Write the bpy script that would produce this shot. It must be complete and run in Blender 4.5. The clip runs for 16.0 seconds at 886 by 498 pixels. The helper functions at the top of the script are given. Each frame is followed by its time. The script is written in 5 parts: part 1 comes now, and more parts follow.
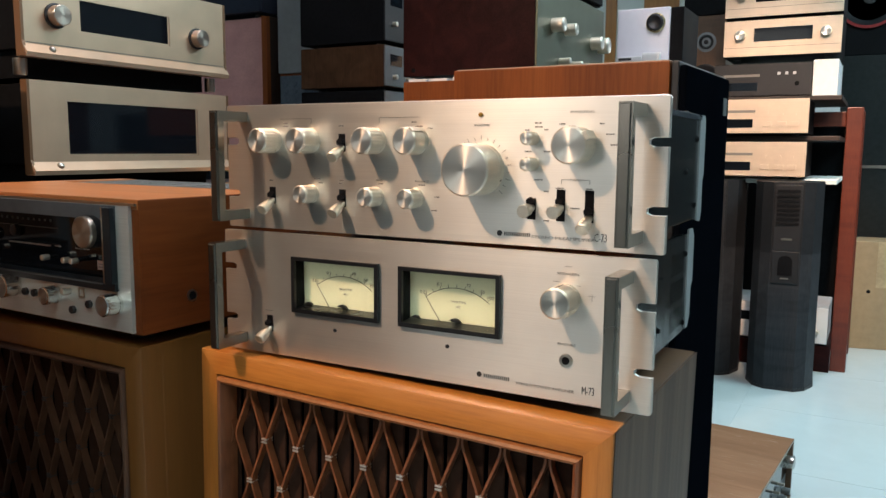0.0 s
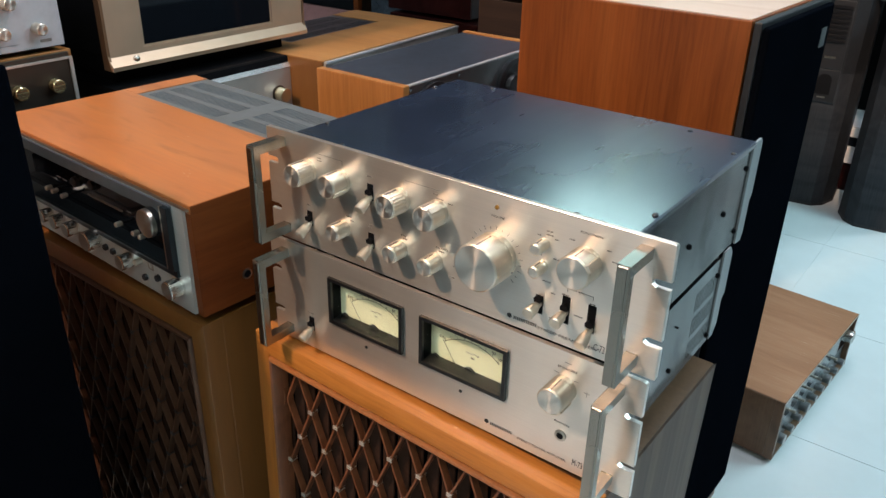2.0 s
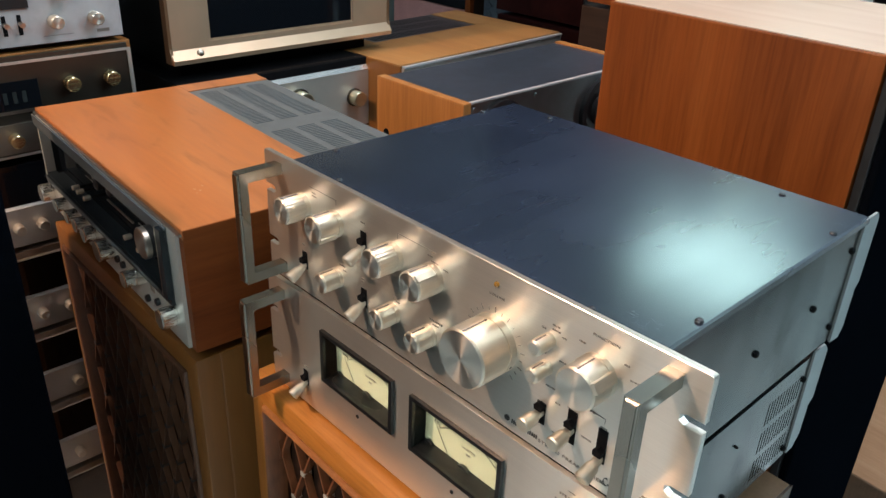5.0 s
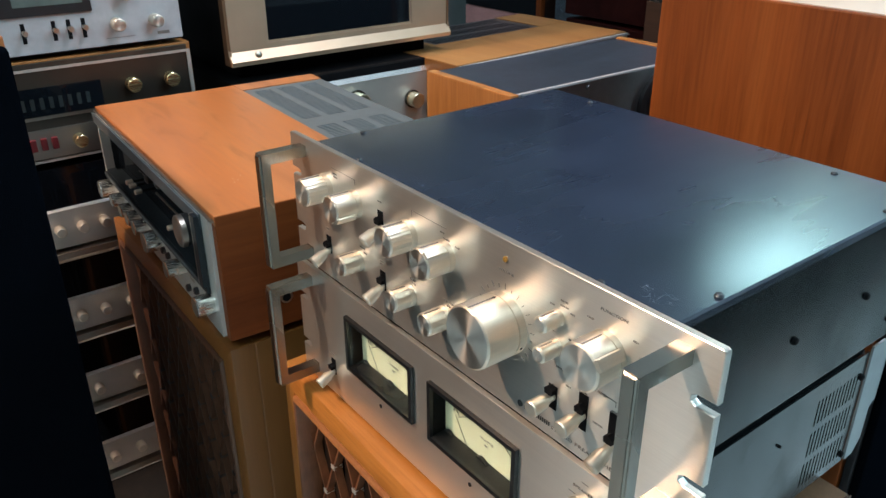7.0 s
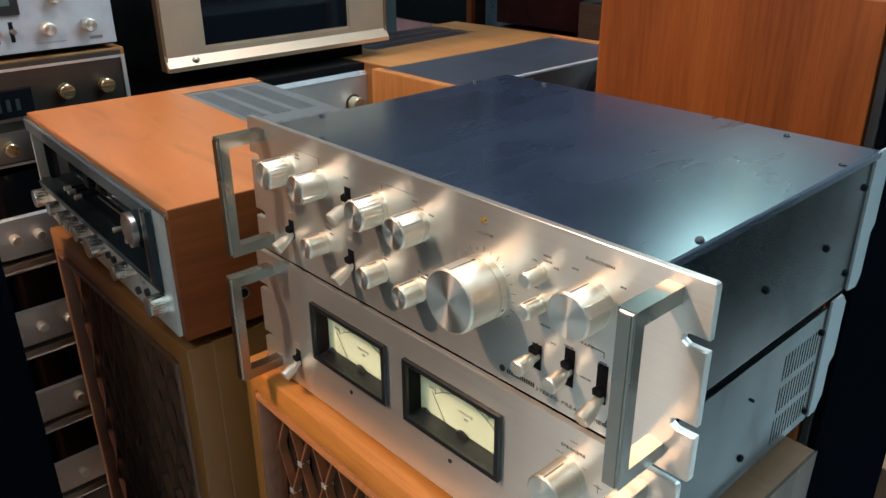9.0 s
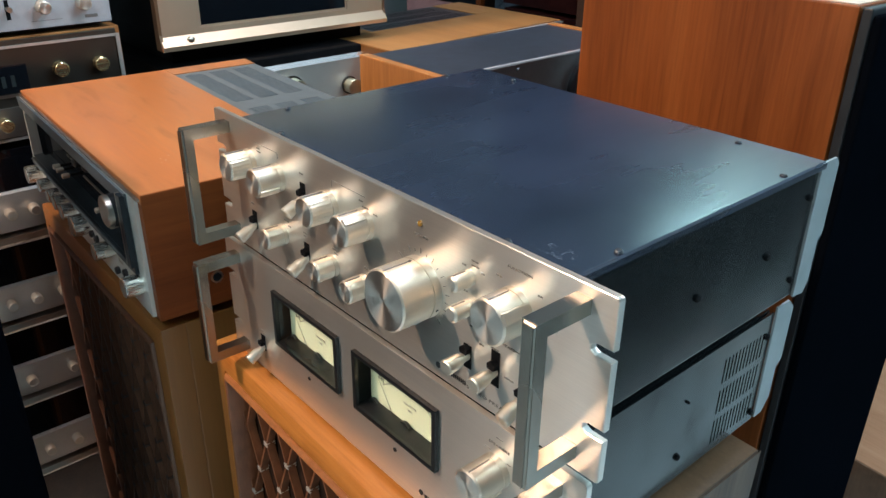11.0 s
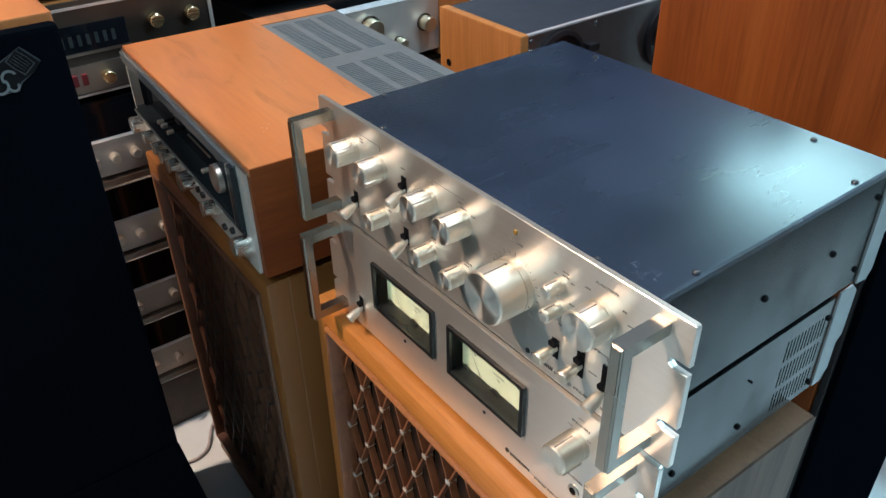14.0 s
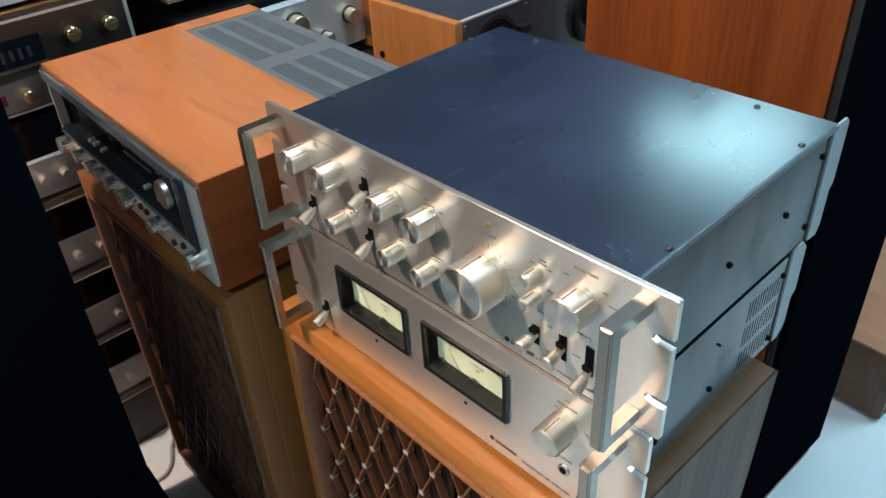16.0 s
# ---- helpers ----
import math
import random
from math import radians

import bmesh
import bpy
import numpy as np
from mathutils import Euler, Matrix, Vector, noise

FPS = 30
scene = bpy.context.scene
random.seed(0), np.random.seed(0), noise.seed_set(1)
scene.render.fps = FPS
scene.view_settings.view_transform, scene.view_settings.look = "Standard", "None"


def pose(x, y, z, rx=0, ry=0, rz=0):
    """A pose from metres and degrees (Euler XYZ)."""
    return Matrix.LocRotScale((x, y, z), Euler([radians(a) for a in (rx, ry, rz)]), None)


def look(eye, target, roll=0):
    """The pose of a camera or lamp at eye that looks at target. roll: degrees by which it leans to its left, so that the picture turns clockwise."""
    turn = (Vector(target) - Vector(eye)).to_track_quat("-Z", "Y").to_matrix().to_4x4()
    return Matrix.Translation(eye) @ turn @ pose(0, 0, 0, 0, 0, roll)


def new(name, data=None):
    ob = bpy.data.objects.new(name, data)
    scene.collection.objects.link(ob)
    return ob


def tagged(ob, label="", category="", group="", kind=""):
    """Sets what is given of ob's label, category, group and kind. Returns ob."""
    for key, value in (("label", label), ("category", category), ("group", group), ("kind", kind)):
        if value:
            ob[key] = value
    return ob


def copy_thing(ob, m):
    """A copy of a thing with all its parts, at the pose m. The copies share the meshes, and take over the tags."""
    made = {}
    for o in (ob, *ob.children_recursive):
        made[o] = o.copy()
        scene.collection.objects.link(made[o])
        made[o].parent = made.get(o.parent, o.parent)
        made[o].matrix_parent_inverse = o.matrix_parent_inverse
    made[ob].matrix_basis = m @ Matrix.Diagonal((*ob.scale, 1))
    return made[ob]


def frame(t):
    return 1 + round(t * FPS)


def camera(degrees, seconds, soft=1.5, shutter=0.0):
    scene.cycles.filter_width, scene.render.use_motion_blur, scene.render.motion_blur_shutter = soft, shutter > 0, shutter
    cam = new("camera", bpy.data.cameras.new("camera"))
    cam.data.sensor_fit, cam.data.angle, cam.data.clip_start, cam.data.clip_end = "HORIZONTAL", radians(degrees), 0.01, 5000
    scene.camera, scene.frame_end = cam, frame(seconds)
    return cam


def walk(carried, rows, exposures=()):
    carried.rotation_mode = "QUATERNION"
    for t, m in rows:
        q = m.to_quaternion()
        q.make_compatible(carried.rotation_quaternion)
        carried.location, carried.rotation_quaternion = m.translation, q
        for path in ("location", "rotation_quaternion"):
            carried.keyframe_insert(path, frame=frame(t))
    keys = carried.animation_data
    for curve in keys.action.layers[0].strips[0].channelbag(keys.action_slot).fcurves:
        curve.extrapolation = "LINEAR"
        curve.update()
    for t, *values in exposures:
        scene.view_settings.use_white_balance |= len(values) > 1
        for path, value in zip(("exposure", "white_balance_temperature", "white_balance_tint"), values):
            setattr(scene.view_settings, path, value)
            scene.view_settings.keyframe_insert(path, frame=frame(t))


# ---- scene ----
cam = camera(58.5, 16.0)
PATH = [
    (0, (0.392, -0.659, 0.944), (-0.561, 1.082, 0.692), 0.4),
    (0.5, (0.392, -0.599, 1.042), (-0.592, 1.087, 0.608), 0.4),
    (1, (0.401, -0.58, 1.151), (-0.588, 1.013, 0.454), 0.8),
    (1.5, (0.403, -0.574, 1.245), (-0.613, 0.921, 0.388), 1.1),
    (2, (0.426, -0.567, 1.263), (-0.635, 0.876, 0.372), 1.3),
    (2.5, (0.384, -0.54, 1.265), (-0.672, 0.892, 0.351), -0.5),
    (3, (0.323, -0.5, 1.264), (-0.709, 0.93, 0.321), -2.0),
    (3.5, (0.315, -0.49, 1.265), (-0.716, 0.933, 0.31), -1.8),
    (4, (0.322, -0.481, 1.263), (-0.733, 0.928, 0.312), -0.7),
    (4.5, (0.372, -0.419, 1.26), (-0.815, 0.891, 0.325), 2.2),
    (7, (0.426, -0.325, 1.215), (-1.006, 0.766, 0.344), -0.2),
    (7.5, (0.423, -0.328, 1.206), (-0.994, 0.764, 0.311), -0.9),
    (8, (0.413, -0.346, 1.188), (-0.982, 0.785, 0.307), -1.3),
    (8.5, (0.409, -0.358, 1.182), (-0.951, 0.841, 0.337), -0.6),
    (9, (0.415, -0.356, 1.177), (-0.926, 0.88, 0.355), -0.4),
    (11.5, (0.465, -0.31, 1.22), (-0.884, 0.841, 0.295), 1.2),
    (12, (0.467, -0.302, 1.238), (-0.874, 0.809, 0.252), 1.6),
    (12.5, (0.463, -0.297, 1.242), (-0.884, 0.757, 0.204), 0.8),
    (13, (0.467, -0.301, 1.256), (-0.886, 0.716, 0.189), 1.0),
    (13.5, (0.468, -0.318, 1.284), (-0.888, 0.669, 0.194), 0.7),
    (14, (0.456, -0.356, 1.308), (-0.884, 0.632, 0.199), -1.1),
    (14.5, (0.446, -0.37, 1.314), (-0.862, 0.64, 0.188), -2.0),
    (15, (0.438, -0.377, 1.318), (-0.841, 0.662, 0.184), -2.1),
    (15.5, (0.432, -0.377, 1.319), (-0.817, 0.693, 0.18), -2.5),
    (16, (0.431, -0.377, 1.319), (-0.781, 0.724, 0.171), -3.4),
]
TONE = [(0.0, -0.08, 6950, 23), (0.5, -0.08, 7100, 23), (1.5, -0.05, 6850, 23), (3.0, -0.13, 6750, 23), (4.5, -0.11, 6960, 23), (7.0, 0.08, 6360, 18), (9.0, 0.08, 6410, 19), (12.0, 0.18, 6210, 18), (13.0, 0.18, 6160, 18), (14.5, 0.1, 6110, 18), (16.0, 0.03, 6060, 18)]
walk(cam, [(t, look(eye, target, roll)) for t, eye, target, roll in PATH], TONE)

# ---- world, lights ----
world = bpy.data.worlds.new("shop_world")
world.use_nodes = True
world.node_tree.nodes["Background"].inputs[0].default_value = (0.55, 0.68, 0.8, 1)
world.node_tree.nodes["Background"].inputs[1].default_value = 0.02
scene.world = world
scene.view_settings.exposure = 0.0


def lamp(name, kind, watts, color, m, size=0.5, size_y=None, spot=60, blend=0.6):
    data = bpy.data.lights.new(name, kind)
    data.energy, data.color = watts, color
    if kind == "AREA":
        data.shape, data.size, data.size_y = "RECTANGLE", size, size_y or size
    else:
        data.shadow_soft_size = size
        if kind == "SPOT":
            data.spot_size, data.spot_blend = radians(spot), blend
    ob = new(name, data)
    ob.matrix_world = m
    return ob


WARM, WHITE = (1.0, 0.69, 0.42), (0.74, 0.94, 1.0)
lamp("ceiling_panel_or_fill", "AREA", 16, (0.55, 1.0, 0.98), look((-1.3, 3.3, 2.66), (-1.3, 3.3, 0)), 0.75)
lamp("ceiling_panel_or_fill", "AREA", 6, WHITE, look((-2.2, 4.75, 2.66), (-2.2, 4.75, 0)), 0.4)
lamp("ceiling_panel_or_fill", "AREA", 72, (0.52, 0.93, 1.0), look((1.5, 2.2, 2.66), (1.5, 2.2, 0)), 1.15)
lamp("ceiling_panel_or_fill", "AREA", 65, WHITE, look((1.7, 4.4, 2.66), (1.7, 4.4, 0)), 0.6)
lamp("ceiling_panel_or_fill", "AREA", 24, (0.74, 1.0, 0.96), look((0.9, -1.5, 2.66), (0.9, -1.5, 0)), 0.6)
# unseen fill panel, added to lift the tops and shelves at the back
lamp("ceiling_panel_or_fill", "AREA", 24, (0.86, 0.94, 1.0), look((0.0, 0.75, 2.66), (0.0, 0.75, 0)), 0.6)
# another unseen fill, added to brighten the left stack and receiver front
lamp("ceiling_panel_or_fill", "AREA", 13, (0.90, 1.0, 0.97), look((-0.70, -1.05, 2.66), (-0.70, -1.05, 0)), 0.5)
# no window is known here: large fill added behind the camera for metal fronts
lamp("rear_fill_light", "AREA", 7, (0.90, 1.0, 0.95), look((-0.85, -2.85, 1.6), (-0.4, 0.0, 0.9)), 1.0, 1.3)
lamp("ceiling_spot_or_fill", "SPOT", 400, (1.0, 0.74, 0.50), look((0.35, 0.95, 2.62), (-0.10, 2.84, 0.98)), 0.06, spot=31, blend=0.8)
lamp("ceiling_spot_or_fill", "SPOT", 198, WARM, look((-0.92, -1.5, 2.66), (-0.2, 0.05, 0.85)), 0.06, spot=65, blend=0.65)
# unseen warm fill spot, added for the left floor gap and lattice
lamp("ceiling_spot_or_fill", "SPOT", 95, (1.0, 0.80, 0.68), look((-0.87, -1.00, 2.64), (-0.865, -0.03, 0.22)), 0.05, spot=13, blend=0.7)

# ---- materials ----


def mat(name, color, rough=0.5, metal=0.0, spec=0.5):
    m = bpy.data.materials.new(name)
    m.use_nodes = True
    b = m.node_tree.nodes["Principled BSDF"]
    b.inputs["Base Color"].default_value = (*color, 1)
    b.inputs["Roughness"].default_value = rough
    b.inputs["Metallic"].default_value = metal
    b.inputs["Specular IOR Level"].default_value = spec
    return m


def node(m, kind, **values):
    n = m.node_tree.nodes.new(kind)
    for key, value in values.items():
        n.inputs[key].default_value = value
    return n


def link(m, a, b):
    m.node_tree.links.new(a, b)


def coords(m, scale, space="Object"):
    c, mp = node(m, "ShaderNodeTexCoord"), node(m, "ShaderNodeMapping")
    mp.inputs["Scale"].default_value = scale
    link(m, c.outputs[space], mp.inputs["Vector"])
    return mp.outputs["Vector"]


def ramp(m, fac, stops):
    r = m.node_tree.nodes.new("ShaderNodeValToRGB")
    while len(r.color_ramp.elements) < len(stops):
        r.color_ramp.elements.new(0.5)
    for e, (p, c) in zip(r.color_ramp.elements, stops):
        e.position, e.color = p, (*c, 1)
    link(m, fac, r.inputs["Fac"])
    return r.outputs["Color"]


def mix(m, fac, a, b, kind="MIX"):
    n = m.node_tree.nodes.new("ShaderNodeMix")
    n.data_type, n.blend_type = "RGBA", kind
    for socket, v in ((n.inputs["Factor"], fac), (n.inputs["A"], a), (n.inputs["B"], b)):
        if isinstance(v, (int, float)):
            socket.default_value = v
        elif isinstance(v, tuple):
            socket.default_value = (*v, 1)
        else:
            link(m, v, socket)
    return n.outputs["Result"]


def bump(m, height, strength, distance=0.001):
    n = node(m, "ShaderNodeBump", Strength=strength, Distance=distance)
    link(m, height, n.inputs["Height"])
    link(m, n.outputs["Normal"], m.node_tree.nodes["Principled BSDF"].inputs["Normal"])


def rough_range(m, fac, low, high):
    n = node(m, "ShaderNodeMapRange", **{"To Min": low, "To Max": high})
    link(m, fac, n.inputs["Value"])
    link(m, n.outputs["Result"], m.node_tree.nodes["Principled BSDF"].inputs["Roughness"])


def bsdf(m):
    return m.node_tree.nodes["Principled BSDF"]


def wood(name, dark, mid, light, grain=(2, 40, 40), rough=0.4, coarse=(0.8, 9, 9), figure=None, spec=0.5):
    """Wood whose grain runs along the axis that is stretched least by grain."""
    m = mat(name, mid, rough, 0, spec)
    v = coords(m, grain)
    fine = node(m, "ShaderNodeTexNoise", Scale=6.0, Detail=8.0, Roughness=0.65)
    link(m, v, fine.inputs["Vector"])
    v2 = coords(m, coarse)
    big = node(m, "ShaderNodeTexNoise", Scale=1.6, Detail=3.0, Distortion=1.2)
    link(m, v2, big.inputs["Vector"])
    c1 = ramp(m, fine.outputs["Fac"], [(0.3, dark), (0.5, mid), (0.72, light)])
    c2 = ramp(m, big.outputs["Fac"], [(0.35, dark), (0.52, mid), (0.7, light)])
    both = mix(m, 0.5, c1, c2)
    if figure:
        f = node(m, "ShaderNodeTexNoise", Scale=1.0, Detail=3.0, Roughness=0.55, Distortion=0.8)
        link(m, coords(m, figure), f.inputs["Vector"])
        both = mix(m, 1.0, both, ramp(m, f.outputs["Fac"], [(0.30, (1.12, 1.08, 1.0)), (0.56, (1, 1, 1)), (0.66, (0.80, 0.76, 0.72)), (0.72, (0.97, 0.95, 0.93))]), "MULTIPLY")
    link(m, both, bsdf(m).inputs["Base Color"])
    rough_range(m, fine.outputs["Fac"], rough - 0.08, rough + 0.12)
    bump(m, fine.outputs["Fac"], 0.25, 0.0004)
    return m


def brushed(name, color, rough=0.3, scale=(3, 900, 900), aniso=0.0, axis="X", relief=0.12, shade=0.82):
    """Metal with fine brush lines along one axis."""
    m = mat(name, color, rough, 1.0)
    v = coords(m, scale)
    n = node(m, "ShaderNodeTexNoise", Scale=1.0, Detail=4.0, Roughness=0.7)
    link(m, v, n.inputs["Vector"])
    blot = node(m, "ShaderNodeTexNoise", Scale=14.0, Detail=4.0)
    link(m, coords(m, (1, 1, 1)), blot.inputs["Vector"])
    rough_range(m, n.outputs["Fac"], rough - 0.07, rough + 0.1)
    tone = mix(m, 0.5, n.outputs["Fac"], blot.outputs["Fac"])
    dark = tuple(c * shade for c in color)
    link(m, ramp(m, tone, [(0.35, dark), (0.62, color)]), bsdf(m).inputs["Base Color"])
    bump(m, n.outputs["Fac"], relief, 0.0002)
    if aniso:
        bsdf(m).inputs["Anisotropic"].default_value = aniso
        t = m.node_tree.nodes.new("ShaderNodeTangent")
        t.direction_type, t.axis = "RADIAL", axis
        link(m, t.outputs["Tangent"], bsdf(m).inputs["Tangent"])
    return m


def speckled(name, color, rough, scale=60.0, amount=0.25, metal=0.0, relief=0.15, spec=0.5):
    """Paint or plastic with faint blotches, dust and grain."""
    m = mat(name, color, rough, metal, spec)
    v = coords(m, (1, 1, 1))
    a = node(m, "ShaderNodeTexNoise", Scale=scale, Detail=6.0, Roughness=0.6)
    b = node(m, "ShaderNodeTexNoise", Scale=scale / 14, Detail=3.0)
    link(m, v, a.inputs["Vector"])
    link(m, v, b.inputs["Vector"])
    tone = mix(m, 0.5, a.outputs["Fac"], b.outputs["Fac"])
    low, high = tuple(c * (1 - amount) for c in color), tuple(min(1, c * (1 + amount)) for c in color)
    link(m, ramp(m, tone, [(0.35, low), (0.65, high)]), bsdf(m).inputs["Base Color"])
    rough_range(m, b.outputs["Fac"], max(0.05, rough - 0.1), min(1, rough + 0.1))
    bump(m, a.outputs["Fac"], relief, 0.0005)
    return m


def cloth(name, color, scale=900.0):
    m = mat(name, color, 1.0, 0, 0.0)
    v = coords(m, (1, 1, 1))
    a = node(m, "ShaderNodeTexVoronoi", Scale=scale)
    b = node(m, "ShaderNodeTexNoise", Scale=9.0, Detail=4.0)
    link(m, v, a.inputs["Vector"])
    link(m, v, b.inputs["Vector"])
    low = tuple(c * 0.6 for c in color)
    link(m, mix(m, 0.5, ramp(m, a.outputs["Distance"], [(0.1, low), (0.7, color)]), ramp(m, b.outputs["Fac"], [(0.3, low), (0.7, color)])), bsdf(m).inputs["Base Color"])
    bump(m, a.outputs["Distance"], 0.5, 0.0006)
    return m


SILVER = brushed("brushed_aluminium", (0.80, 0.76, 0.705), 0.32, (6, 1200, 1200), 0.8, "X", 0.03, 0.87)
bsdf(SILVER).inputs["Metallic"].default_value = 0.89
BARE = speckled("satin_aluminium", (0.52, 0.47, 0.41), 0.33, 30, 0.06, 1.0, 0.0)


def turned_metal(name, color, rough, aniso, axis, fine=900.0):
    """Metal turned on a lathe: concentric hairlines round an axis."""
    m = mat(name, color, rough, 0.96)
    w = m.node_tree.nodes.new("ShaderNodeTexWave")
    w.wave_type, w.rings_direction = "RINGS", axis
    w.inputs["Scale"].default_value, w.inputs["Distortion"].default_value, w.inputs["Detail"].default_value = fine, 3.0, 3.0
    link(m, coords(m, (1, 1, 1)), w.inputs["Vector"])
    low = tuple(c * 0.9 for c in color)
    link(m, ramp(m, w.outputs["Fac"], [(0.2, low), (0.8, color)]), bsdf(m).inputs["Base Color"])
    bsdf(m).inputs["Anisotropic"].default_value = aniso
    bsdf(m).inputs["Anisotropic Rotation"].default_value = 0.25
    t = m.node_tree.nodes.new("ShaderNodeTangent")
    t.direction_type, t.axis = "RADIAL", axis
    link(m, t.outputs["Tangent"], bsdf(m).inputs["Tangent"])
    return m


BRONZED = turned_metal("bronzed_spun_metal", (0.56, 0.45, 0.38), 0.34, 0.6, "Y")
SPUN = turned_metal("spun_aluminium", (0.84, 0.785, 0.71), 0.36, 0.88, "Y")
bsdf(SPUN).inputs["Metallic"].default_value = 0.95
HANDLE = speckled("worn_satin_bar", (0.31, 0.285, 0.25), 0.28, 30, 0.10, 1.0, 0.02)
CREAMBRASS = turned_metal("pale_brass", (0.86, 0.77, 0.56), 0.30, 0.5, "Y")
TURNED = brushed("turned_aluminium", (0.84, 0.76, 0.645), 0.41, (300, 40, 300), 0, "Y", 0.05)
bsdf(TURNED).inputs["Metallic"].default_value = 0.93
ZINC = speckled("zinc_plated_steel", (0.22, 0.235, 0.245), 0.38, 40, 0.12, 0.9, 0.05)
TIE = speckled("bright_tie_wire", (0.78, 0.76, 0.72), 0.32, 60, 0.08, 0.8, 0.0)
PALEZINC = speckled("pale_zinc_plate", (0.34, 0.37, 0.385), 0.45, 40, 0.12, 0.35, 0.03)
DARKSTEEL = speckled("dark_silver", (0.07, 0.075, 0.085), 0.4, 40, 0.2, 0.8, 0.05)
SIDE = mat("grey_blue_steel_paint", (0.010, 0.0115, 0.013), 0.19)
side_a = node(SIDE, "ShaderNodeTexNoise", Scale=11.0, Detail=3.0, Roughness=0.5)
link(SIDE, coords(SIDE, (1, 1, 0.6)), side_a.inputs["Vector"])
side_b = node(SIDE, "ShaderNodeTexNoise", Scale=240.0, Detail=3.0)
link(SIDE, coords(SIDE, (1, 1, 1)), side_b.inputs["Vector"])
side_mix = mix(SIDE, 0.12, side_a.outputs["Fac"], side_b.outputs["Fac"])
link(SIDE, ramp(SIDE, side_mix, [(0.36, (0.0045, 0.005, 0.0055)), (0.50, (0.010, 0.0115, 0.013)), (0.64, (0.017, 0.0185, 0.020))]), bsdf(SIDE).inputs["Base Color"])
link(SIDE, ramp(SIDE, side_mix, [(0.36, (0.27, 0.27, 0.27)), (0.50, (0.19, 0.19, 0.19)), (0.64, (0.14, 0.14, 0.14))]), bsdf(SIDE).inputs["Roughness"])
link(SIDE, ramp(SIDE, side_a.outputs["Fac"], [(0.34, (0.22, 0.22, 0.22)), (0.46, (0.48, 0.48, 0.48)), (0.62, (0.60, 0.60, 0.60))]), bsdf(SIDE).inputs["Specular IOR Level"])
BLACK = speckled("black_plastic", (0.012, 0.012, 0.014), 0.42, 120, 0.3)
MATT = speckled("matt_black_paint", (0.006, 0.006, 0.007), 0.6, 80, 0.35, spec=0.08)
bsdf(SIDE).inputs["IOR"].default_value = 1.52
bsdf(MATT).inputs["IOR"].default_value = 1.16
bsdf(MATT).inputs["Specular IOR Level"].default_value = 0.5
NAVY = cloth("blue_black_grille_cloth", (0.0026, 0.0036, 0.0058))
DIAL = mat("dark_dial_glass", (0.005, 0.007, 0.010), 0.06, 0, 0.35)
BEDIM = speckled("silver_grey_face", (0.42, 0.42, 0.44), 0.35, 60, 0.12)
PALE = speckled("off_white_enamel", (0.72, 0.73, 0.74), 0.35, 40, 0.06)
LAVENDER = speckled("lavender_white_enamel", (0.82, 0.82, 0.90), 0.4, 40, 0.04)
GOLD = brushed("champagne_gold_aluminium", (0.70, 0.50, 0.35), 0.42, (900, 6, 900))
bsdf(GOLD).inputs["Metallic"].default_value = 0.65
GOLDX = brushed("champagne_gold_panel", (0.66, 0.52, 0.40), 0.45, (6, 900, 900))
bsdf(GOLDX).inputs["Metallic"].default_value = 0.25
BRASS = brushed("brass_turned", (0.80, 0.66, 0.38), 0.25, (4, 900, 900), 0.5, "X", 0.05)
FACE = brushed("aged_silver_face", (0.72, 0.73, 0.69), 0.36, (6, 900, 900))
bsdf(FACE).inputs["Metallic"].default_value = 0.5
NICKEL = brushed("nickel_face", (0.68, 0.65, 0.61), 0.34, (900, 6, 900))
bsdf(NICKEL).inputs["Metallic"].default_value = 0.65
DUSK = brushed("umber_anodised_face", (0.115, 0.10, 0.085), 0.42, (900, 6, 900))
INK = mat("printed_ink", (0.02, 0.02, 0.02), 0.6)
GREYINK = mat("grey_printed_ink", (0.20, 0.185, 0.17), 0.7, 0, 0.1)
AMBER = mat("amber_dot", (0.30, 0.15, 0.02), 0.3)
RED = mat("red_plastic", (0.32, 0.03, 0.03), 0.4)
DARKRED = mat("dark_red_plastic", (0.13, 0.012, 0.016), 0.4)
TAUPE = speckled("taupe_back_board", (0.038, 0.019, 0.013), 0.7, 90, 0.35, spec=0.05)
# lightened so the grazing sheen on the floor receiver's top is in the colour
BROWNTOP = wood("brown_sheen_veneer", (0.24, 0.112, 0.060), (0.325, 0.158, 0.088), (0.39, 0.205, 0.120), (60, 2.2, 60), 0.22, (9, 0.9, 9))
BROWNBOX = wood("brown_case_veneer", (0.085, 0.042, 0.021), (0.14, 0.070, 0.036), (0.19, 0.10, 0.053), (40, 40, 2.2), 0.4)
# pale tone paints lamp sheen on the tall loudspeaker's top; also colours nicks
PALETOP = wood("pale_sheen_and_nick_veneer", (0.52, 0.375, 0.285), (0.60, 0.455, 0.36), (0.66, 0.53, 0.44), (2.2, 40, 40), 0.35, (0.9, 9, 9))
CREAM = speckled("meter_paper", (0.70, 0.68, 0.47), 0.6, 30, 0.06)
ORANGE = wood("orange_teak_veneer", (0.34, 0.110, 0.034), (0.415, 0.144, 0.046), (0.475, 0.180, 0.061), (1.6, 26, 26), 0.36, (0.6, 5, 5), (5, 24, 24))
# same teak as the top, darker so the sides carry painted shade
ORANGE_SHADED = wood("orange_teak_veneer_shaded", (0.10, 0.022, 0.005), (0.148, 0.036, 0.008), (0.19, 0.051, 0.012), (26, 1.6, 26), 0.5, (5, 0.6, 5), (20, 4, 20), 0.18)
